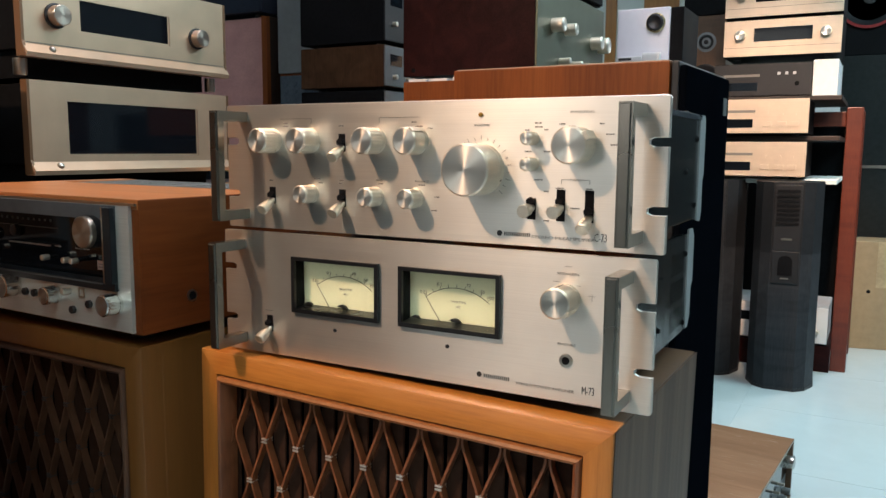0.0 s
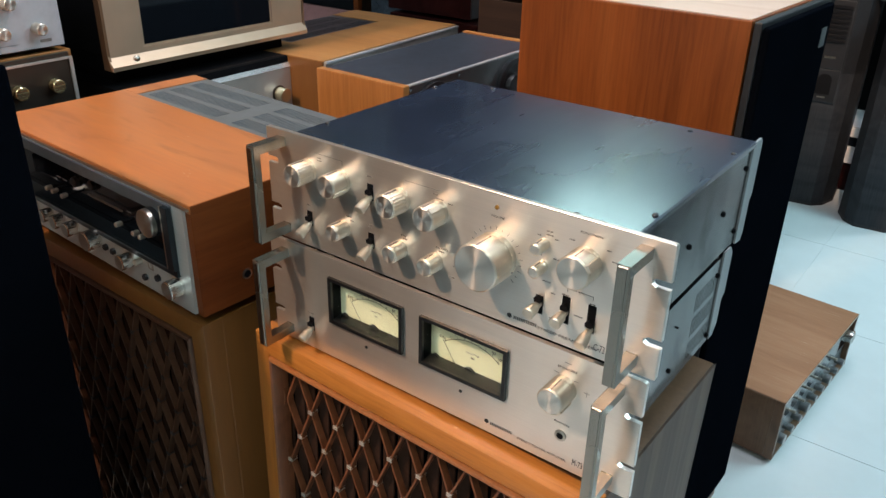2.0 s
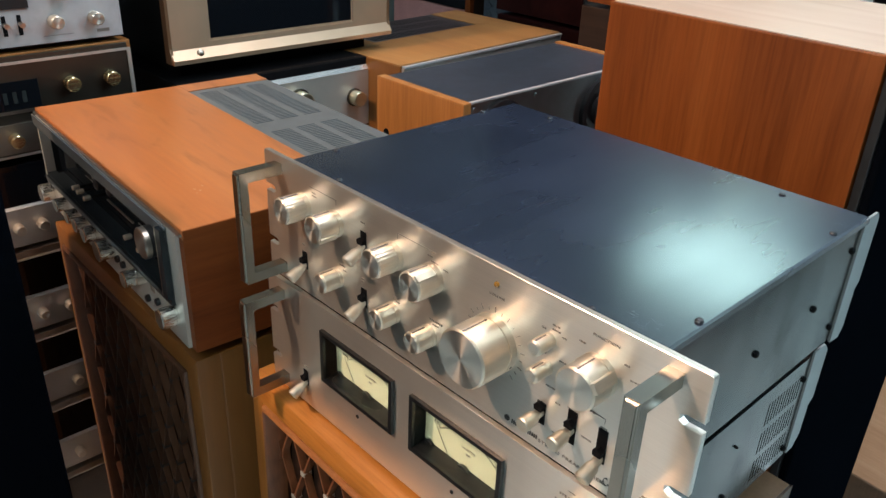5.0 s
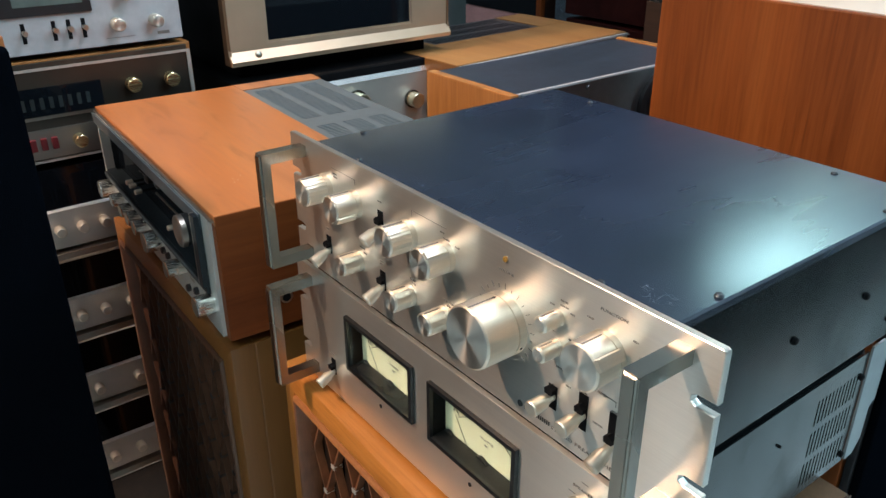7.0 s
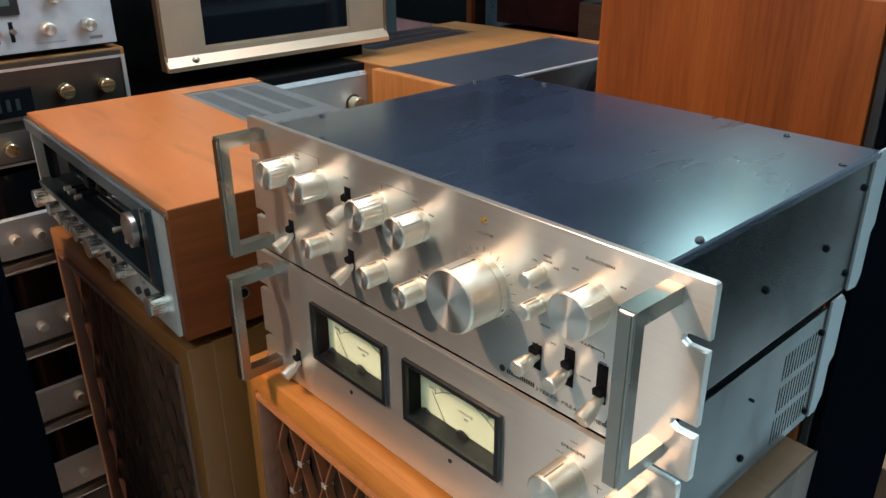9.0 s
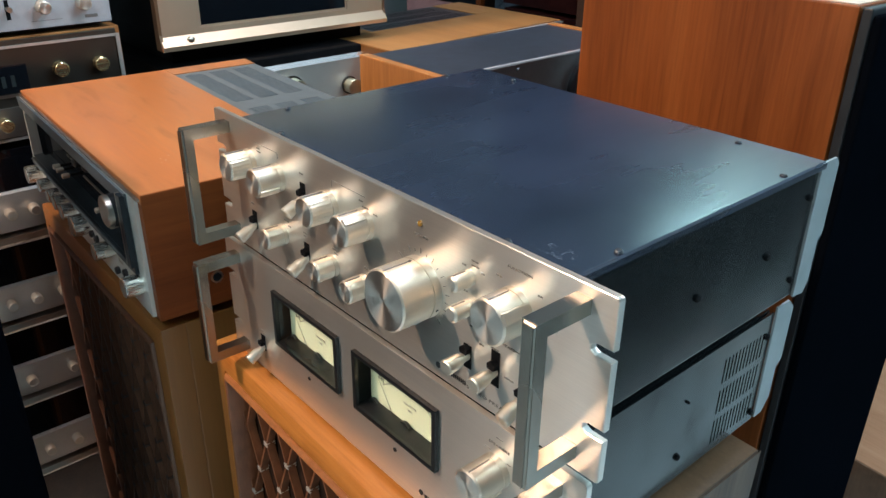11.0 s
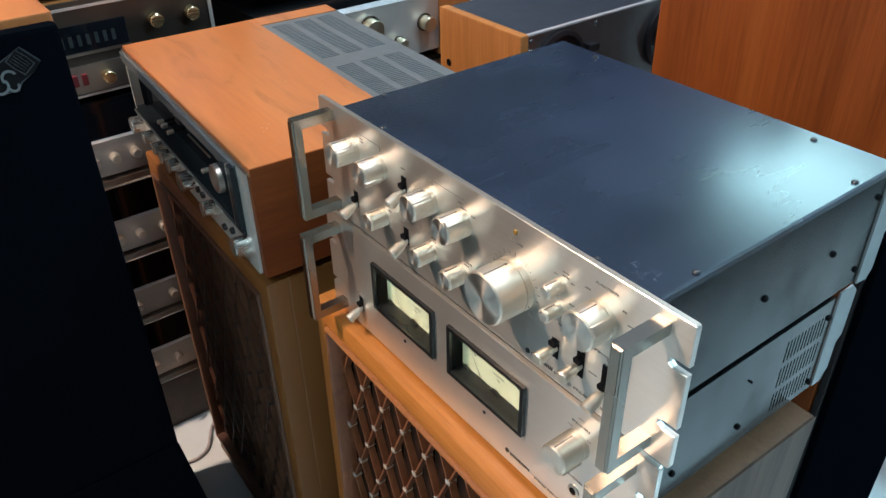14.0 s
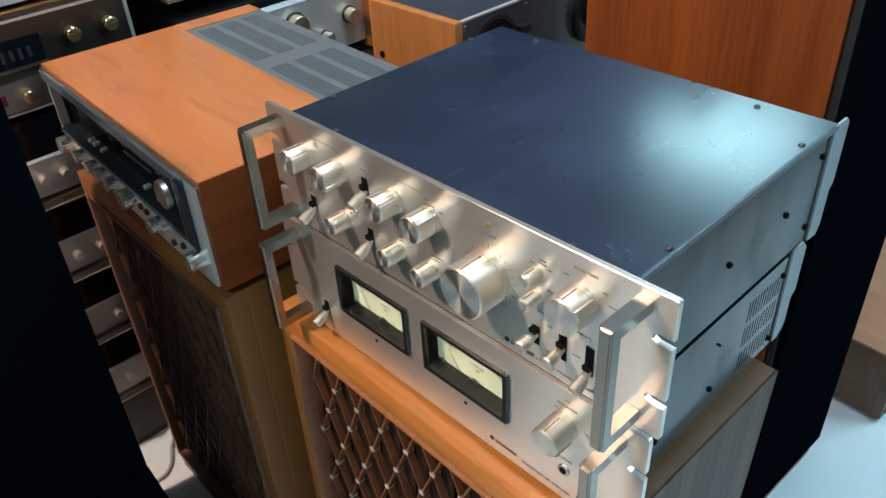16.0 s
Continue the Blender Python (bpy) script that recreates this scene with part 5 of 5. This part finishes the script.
for label, z, h, case, face in (
    ("dark red-brown amplifier with a black face low in the stack", 0.801, 0.150, ROSEWOOD, BLACK),
    ("black amplifier with a grey face in the dark stack", 0.952, 0.175, MATT, DARKFACE),
    ("dark brown wooden amplifier with a grey face", 1.128, 0.140, BROWNCASE, DARKFACE),
    ("large black amplifier on top of the dark stack", 1.2685, 0.22, MATT, BLACK),
):
    u = unit("hifi_amplifier", label, "amplifier", east(-0.99, 1.48, z), 0.46, 0.335, h, case, face, "dim grey front panel", 0.010, group="amplifiers in the dark stack")
    part("display", boxes((0.03, 0.10, -0.0012, 0.001, h * 0.55, h * 0.8)), DIAL, u)
    for x in (0.05, 0.13, 0.2):
        knob_e(u, x, h * 0.3, 0.008, 0.014)
pale = unit("hifi_amplifier", "black amplifier with a pale end panel on the dark stack", "amplifier", east(-0.99, 1.48, 1.4890), 0.46, 0.335, 0.26, MATT, MATT, "black front panel", 0.010, group="amplifiers in the dark stack")
part("pale_panel", boxes((0.27, 0.45, -0.002, 0.0, 0.03, 0.23)), LAVENDER, pale, "pale lavender end panel")
st2 = part("low_cabinet", rbox(-1.31, -0.96, 1.47, 1.95, 0.0, 0.800, 0.004), ROSEWOOD)
tagged(st2, "dark red-brown cabinet under the dark amplifiers", "cabinet")

# mauve-fronted loudspeaker and its neighbour
mv = thing("tall_loudspeaker", "tall loudspeaker with a mauve cloth front and wooden edge", "loudspeaker", pose(-2.14, 1.75, 0))
part("cabinet", rbox(0, 0.44, 0.012, 0.45, 0.0, 1.444, 0.003), EBONY, mv)
part("grille", rbox(0.004, 0.415, -0.004, 0.0118, 0.90, 1.440, 0.003), FABRIC, mv, "mauve cloth grille")
part("control_panel", boxes((0.004, 0.415, -0.003, 0.0118, 0.72, 0.898)), DIAL, mv, "dark lower panel with a display")
part("display_bars", boxes((0.150, 0.205, -0.0042, -0.003, 0.845, 0.856), (0.212, 0.242, -0.0042, -0.003, 0.845, 0.856), (0.280, 0.390, -0.0042, -0.003, 0.835, 0.838)), speckled("pale_green_print", (0.30, 0.36, 0.18), 0.5), mv)
part("wooden_edge", boxes((0.4152, 0.440, -0.008, 0.0118, 0.0, 1.443)), WALNUT, mv, "orange wooden edge")
part("lower_cloth", boxes((0.004, 0.415, -0.003, 0.0118, 0.02, 0.715)), FABRIC, mv)
nb = thing("hifi_amplifier", "blue-black component with a red corner on the mauve loudspeaker", "amplifier", pose(-2.13, 1.72, 1.4445))
part("case", rbox(0, 0.42, 0.012, 0.40, 0.012, 0.26, 0.003), speckled("navy_steel_paint", (0.010, 0.016, 0.030), 0.4, 40, 0.3), nb)
part("front_panel", rbox(0.002, 0.418, 0.0, 0.0118, 0.014, 0.258, 0.002), speckled("navy_panel", (0.012, 0.020, 0.038), 0.3, 40, 0.3), nb)
part("red_corner", rbox(0.0, 0.13, -0.004, -0.0002, 0.05, 0.09, 0.001), DARKRED, nb, "dark red strip")
for x in (0.06, 0.36):
    part("foot", lathe([(0.014, 0), (0.015, 0.012)], "z", 14), BLACK, nb, at=(x, 0.06, 0))
    part("foot", lathe([(0.014, 0), (0.015, 0.012)], "z", 14), BLACK, nb, at=(x, 0.34, 0))
gs = thing("tall_loudspeaker", "loudspeaker with a quilted blue-grey grille and grey top box", "loudspeaker", pose(-1.695, 1.80, 0))
part("cabinet", rbox(0, 0.26, 0.012, 0.40, 0.0, 1.230, 0.003), WALNUT, gs)
QUILT = cloth("quilted_blue_grey_cloth", (0.13, 0.18, 0.23), 120)
cells = []
for i in range(5):
    for j in range(20):
        cx, cz = 0.035 + i * 0.042, 0.62 + j * 0.03
        cells.append(prism([(cx - 0.018, cz), (cx, cz - 0.0135), (cx + 0.018, cz), (cx, cz + 0.0135)], -0.004 + 0.002 * ((i + j) % 2), 0.0))
part("quilted_grille", join(boxes((0.010, 0.250, 0.0, 0.0118, 0.05, 1.220)), *cells), QUILT, gs, "quilted blue-grey grille")
gb = part("grey_case", rbox(-1.695, -1.43, 1.80, 2.20, 1.2302, 1.75, 0.004), speckled("mid_grey_vinyl", (0.24, 0.27, 0.29), 0.6, 30, 0.12))
tagged(gb, "plain grey box standing on the quilted loudspeaker", "box")

# white device with a lens, on a black loudspeaker
bs = part("tall_loudspeaker", rbox(-0.345, -0.10, 1.78, 2.10, 0.0, 1.150, 0.004), MATT)
tagged(bs, "tall black loudspeaker under a white box", "loudspeaker")
wd = thing("white_projector", "white box with a black round lens and white arm", "projector", pose(-0.345, 1.80, 1.1505))
part("body", rbox(0, 0.160, 0.0, 0.22, 0.0, 0.220, 0.004), LAVENDER, wd, "white enamelled body")
part("side_cover", rbox(0.1605, 0.200, 0.004, 0.216, 0.0, 0.218, 0.003), MATT, wd, "black side cover")
ring = part("lens_ring", lathe([(0.029, 0), (0.029, -0.004), (0.026, -0.006)], "y", 32), BRASS, wd, at=(0.118, 0, 0.1745))
part("lens", lathe([(0.025, -0.002), (0.025, -0.012), (0.019, -0.016), (0.009, -0.010)], "y", 32), BLACK, wd, at=(0.118, 0, 0.1745), smooth=True)
part("arm", join(rbox(0.010, 0.085, -0.030, -0.004, 0.045, 0.075, 0.004), rbox(0.0852, 0.140, -0.028, -0.006, 0.055, 0.085, 0.006)), PALE, wd, "white plastic arm")
part("label_bar", boxes((0.015, 0.055, -0.0312, -0.030, 0.064, 0.071)), INK, wd)

# ---- the far end: rack, towers, players ----
rk = thing("display_rack", "red-stained wooden rack with players on its boards", "rack", pose(0.048, -0.03, 0))
for x in (0.2125, -0.42):
    for y in (3.10, 3.46):
        part("post", rbox(x, x + 0.062, y, y + 0.055, 0.0, 1.126, 0.004), CHERRY, rk, "red-stained post")
for z in (0.812, 0.986, 1.146):
    part("board", rbox(-0.43, 0.200, 2.89, 3.50, z, z + 0.018, 0.002), PAINT if z < 0.9 else EBONY, rk)
part("back_board", boxes((-0.43, 0.2100, 3.52, 3.54, 0.0, 1.126)), MATT, rk)
part("cross_rail", rbox(-0.352, 0.2120, 3.11, 3.14, 1.047, 1.108, 0.003), CHERRY, rk, "red-stained cross rail")
part("low_rail", rbox(-0.400, 0.2120, 3.060, 3.090, 0.0, 0.114, 0.003), ROSEWOOD, rk, "dark red plinth rail")
part("low_board", rbox(-0.400, 0.2105, 3.0905, 3.50, 0.092, 0.115, 0.002), ROSEWOOD, rk)


def player(label, m, w, h, case, face, silver):
    u = unit("disc_player", label, "player", m, w, 0.30, h, case, face, "front panel", 0.008, group="disc players in the rack")
    part("tray_slot", boxes((w * 0.10, w * 0.48, -0.001, 0.001, h * 0.62, h * 0.69)), GREYINK, u)
    glass(u, w * 0.10, w * 0.46, h * 0.22, h * 0.45, -0.0012, "", "display")
    if face is BLACK:
        for k in range(3):
            part("key", rbox(w * 0.66 + k * 0.030, w * 0.66 + k * 0.030 + 0.012, -0.003, 0.0, h * 0.66, h * 0.74, 0.001), silver, u, "small pale square key")
        part("round_key", lathe([(0.009, 0), (0.009, -0.004)], "y", 16), MATT, u, at=(w * 0.86, 0, h * 0.40))
        return u
    for k, x in enumerate((0.60, 0.75, 0.87)):
        part("key", rbox(w * x - 0.016, w * x + 0.016, -0.004, 0.0, h * 0.25, h * 0.38, 0.001), silver, u)
        part("round_key", lathe([(0.006, 0), (0.006, -0.004)], "y", 14), silver, u, at=(w * x, 0, h * 0.60))
    return u


player("champagne gold disc player on a rack board", pose(-0.250, 2.81, 0.8305), 0.385, 0.152, MATT, GOLDX, GOLDX)
player("champagne gold disc player on the upper rack board", pose(-0.248, 2.81, 1.0045), 0.384, 0.150, MATT, GOLDX, GOLDX)
player("black disc player on top of the rack", pose(-0.260, 2.97, 1.1645), 0.385, 0.145, MATT, BLACK, BEDIM)
lp = unit("hifi_amplifier", "pale silver component on the low board of the rack", "amplifier", pose(-0.187, 3.02, 0.1152), 0.432, 0.30, 0.168, BEDIM, PALE, "pale enamelled front panel", 0.008)
glass(lp, 0.05, 0.20, 0.085, 0.125)
for x in (0.27, 0.33, 0.39):
    knob_e(lp, x, 0.060, 0.010, 0.014)
wb = part("white_case", rbox(0.128, 0.222, 2.99, 3.27, 1.1645, 1.318, 0.003), PALE)
tagged(wb, "white box standing beside the black player", "box")
for z, label in ((1.3300, "champagne gold tuner with two knobs above the black player"), (1.4920, "champagne gold amplifier on the top of the pile")):
    u = unit("hifi_tuner", label, "tuner", pose(-0.227, 2.97, z), 0.454, 0.32, 0.161, MATT, GOLDX, "champagne gold front", 0.008, group="gold tuners over the rack")
    glass(u, 0.120, 0.345, 0.070, 0.125)
    for x in (0.066, 0.395):
        knob(u, x, 0.098, 0.020, 0.022, pointer=False)
    part("seam", boxes((0.004, 0.450, -0.0006, 0.001, 0.046, 0.0475)), GREYINK, u)
mini = thing("bookshelf_loudspeaker", "small walnut loudspeaker with a round tweeter", "loudspeaker", pose(-0.465, 3.32, 1.1645))
part("cabinet", rbox(0, 0.19, 0, 0.25, 0, 0.413, 0.003), BROWNBOX, mini)
part("tweeter_plate", prism([(0.098 + 0.046 * math.cos(radians(a)), 0.29 + 0.046 * math.sin(radians(a))) for a in range(0, 360, 15)], -0.002, -0.0003), ZINC, mini, "grey round tweeter plate")
for z, r in ((0.29, 0.034), (0.12, 0.068)):
    part("driver", lathe([(r, 0), (r, -0.006), (r * 0.85, -0.008), (r * 0.4, 0.004), (r * 0.3, -0.004), (r * 0.05, -0.006)], "y", 32), BLACK, mini, "black driver", at=(0.098, 0, z), smooth=True)
mt = part("grey_case", rbox(-0.475, -0.250, 3.31, 3.59, 1.5780, 1.85, 0.004), MATT)
tagged(mt, "dark box on the small walnut loudspeaker", "box")

OCT = [(-0.105, 0.10), (-0.075, 0.02), (-0.035, -0.015), (0.075, -0.015), (0.115, 0.02), (0.145, 0.10), (0.145, 0.26), (-0.105, 0.26)]
tower = thing("tower_loudspeaker", "charcoal wood-grain tower loudspeaker with faceted back and port", "loudspeaker", pose(0.075, 2.67, 0, 0, 0, 4), "charcoal tower loudspeakers")
part("cabinet", prism(OCT, 0.012, 0.545, "z"), ASH, tower, "charcoal wood-grain lower cabinet")
part("upper_cabinet", prism(OCT, 0.5452, 0.825, "z"), speckled("charcoal_plastic", (0.014, 0.0155, 0.018), 0.45, 60, 0.3, spec=0.15), tower, "charcoal plastic upper cabinet")
part("base_plate", prism([(x * 1.02, y) for x, y in OCT], 0.0, 0.0118, "z"), BLACK, tower)
part("vent_panel", rbox(-0.028, 0.068, -0.021, -0.0152, 0.560, 0.815, 0.002), BLACK, tower)
for k in range(8):
    part("louvre", boxes((-0.020, 0.060, -0.026, -0.0215, 0.660 + k * 0.018, 0.670 + k * 0.018)), MATT, tower)
port = part("port_plate", rbox(-0.030, 0.070, -0.022, -0.0152, 0.430, 0.558, 0.003), BLACK, tower, "black port plate")
part("port_hole", prism([(-0.006, 0.462), (0.046, 0.462)] + [(0.020 + 0.026 * math.cos(radians(a)), 0.515 + 0.026 * math.sin(radians(a))) for a in range(0, 181, 15)], -0.0235, -0.0222), MATT, port)
for x0, x1, z0, z1 in ((0.000, 0.040, 0.600, 0.608), (0.005, 0.035, 0.448, 0.453)):
    part("chrome_strip", boxes((x0, x1, -0.0235, -0.0222, z0, z1)), BARE, tower)
copy_thing(tower, pose(-0.222, 2.765, 0, 0, 0, 6))

cb = thing("cardboard_carton", "tall brown cardboard carton on the floor", "carton", pose(0.318, 3.57, 0, 0, 0, 12))
part("carton", rbox(0, 0.26, 0, 0.22, 0, 0.52, 0.004), CARD, cb)
part("tape", boxes((0.10, 0.16, -0.0008, 0.0, 0.30, 0.519)), speckled("packing_tape", (0.40, 0.30, 0.18), 0.35), cb)
part("punched_hole", lathe([(0.009, 0), (0.009, -0.001)], "y", 16), MATT, cb, at=(0.07, 0, 0.28))
dk = thing("tall_loudspeaker", "large dark grey loudspeaker with a red-rimmed woofer on top", "loudspeaker", pose(0.199, 3.89, 0))
# unseen right end runs on to block the bright wall from side reflections
part("cabinet", rbox(0, 1.15, 0, 0.5, 0, 1.42, 0.004), speckled("dark_grey_vinyl", (0.018, 0.020, 0.020), 0.6, 40, 0.3, spec=0.15), dk)
part("trim_bar", boxes((0.0, 1.15, -0.004, 0.0, 0.86, 0.875)), BARE, dk)
wf = thing("monitor_loudspeaker", "black monitor loudspeaker with a red-rimmed woofer", "loudspeaker", pose(0.199, 3.89, 1.4205))
part("cabinet", rbox(-0.06, 0.75, 0, 0.5, 0, 0.60, 0.004), MATT, wf)
wo = part("woofer", lathe([(0.150, 0), (0.150, -0.012), (0.138, -0.016), (0.134, -0.010), (0.065, 0.024), (0.057, 0.004), (0.008, -0.004)], "y", 48), BLACK, wf, "dark woofer cone", at=(0.100, 0, 0.282), smooth=True)
part("red_rim", lathe([(0.152, -0.010), (0.152, -0.017), (0.139, -0.019), (0.138, -0.012)], "y", 48, closed=True), RED, wo, "red rubber rim", smooth=True)

# receiver on the floor
fr = thing("stereo_receiver", "brown wood-cased receiver with silver knobs on the floor", "receiver", pose(0.187, 1.055, 0, 0, 0, 85.3))
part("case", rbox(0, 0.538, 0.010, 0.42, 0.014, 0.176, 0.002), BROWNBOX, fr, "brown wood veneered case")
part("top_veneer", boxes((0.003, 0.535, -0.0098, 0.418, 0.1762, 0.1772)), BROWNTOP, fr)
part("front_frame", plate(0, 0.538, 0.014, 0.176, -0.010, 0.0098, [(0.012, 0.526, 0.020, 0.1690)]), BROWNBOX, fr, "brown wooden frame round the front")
part("edge_line", boxes((0.001, 0.537, -0.0112, -0.0101, 0.1735, 0.1760)), BARE, fr, "thin pale metal edge")
part("front_panel", boxes((0.0125, 0.5255, 0.0040, 0.0097, 0.0205, 0.085)), ZINC, fr, "silver control panel")
part("dial_glass", boxes((0.0125, 0.5255, 0.0020, 0.0097, 0.0855, 0.1685)), DIAL, fr, "black glass dial")
for k in range(9):
    knob_e(fr, 0.045 + k * 0.054, 0.052, 0.009 if k % 3 else 0.013, 0.022, y=0.0039, body=ZINC, cap=GUNMETAL)
for k in range(6):
    part("toggle", lathe([(0.004, 0), (0.004, -0.016)], "y", 12), BARE, fr, at=(0.10 + k * 0.06, 0.0019, 0.098))
knob_e(fr, 0.485, 0.130, 0.018, 0.024, y=0.0019, body=POLISHED, cap=GUNMETAL)
for x in (0.05, 0.485):
    for y in (0.05, 0.37):
        part("foot", lathe([(0.014, 0), (0.015, 0.0138)], "z", 14), BLACK, fr, at=(x, y, 0))

# unseen black loudspeakers added across the aisle to darken the amplifiers' mirrored sides
low = thing("low_reflection_speaker", "unseen low black loudspeaker by the aisle, added for dark reflections", "loudspeaker", pose(0.90, 0.95, 0), "low black loudspeakers by the aisle")
part("cabinet", rbox(0.016, 0.42, 0.0, 0.62, 0.0, 0.36, 0.004), MATT, low)
part("grille", rbox(0.0, 0.0155, 0.006, 0.614, 0.012, 0.352, 0.004), NAVY, low, "black cloth grille")
copy_thing(low, pose(0.90, 1.60, 0))
tall = thing("tall_reflection_speaker", "unseen tall black loudspeaker beyond the low ones, added for dark reflections", "loudspeaker", pose(0.98, 2.30, 0))
part("cabinet", rbox(0.016, 0.40, 0.0, 0.42, 0.0, 1.12, 0.004), MATT, tall)
part("grille", rbox(0.0, 0.0155, 0.006, 0.414, 0.012, 1.112, 0.004), NAVY, tall, "black cloth grille")

# loose cable on the floor
cu = bpy.data.curves.new("floor_cable", "CURVE")
cu.dimensions, cu.bevel_depth, cu.bevel_resolution = "3D", 0.004, 3
sp = cu.splines.new("BEZIER")
pts = [(-0.95, 0.08, 0.004), (-0.88, -0.02, 0.004), (-0.80, -0.09, 0.004), (-0.84, -0.16, 0.004), (-0.92, -0.22, 0.004)]
sp.bezier_points.add(len(pts) - 1)
for b, p in zip(sp.bezier_points, pts):
    b.co, b.handle_left_type, b.handle_right_type = p, "AUTO", "AUTO"
cable_src = new("floor_cable", cu)
cable_me = bpy.data.meshes.new_from_object(cable_src.evaluated_get(bpy.context.evaluated_depsgraph_get()))
bpy.data.objects.remove(cable_src)
cable_me.materials.append(speckled("grey_cable_sheath", (0.30, 0.28, 0.27), 0.5, 60, 0.1))
tagged(new("floor_cable", cable_me), "thin grey cable lying on the floor", "cable")

# floor tiles
tile_me = None
SIZE = 0.6
for i in range(10):
    for j in range(15):
        x, y = FX0 + i * SIZE, FY0 + j * SIZE
        if tile_me is None:
            bm = boxes((0.0010, SIZE - 0.0010, 0.0010, SIZE - 0.0010, -0.0018, 0.0))
            t = part("tile", bm, TILE, floor, at=(x, y, 0))
            tile_me = t
        else:
            again(tile_me, (x, y, 0))
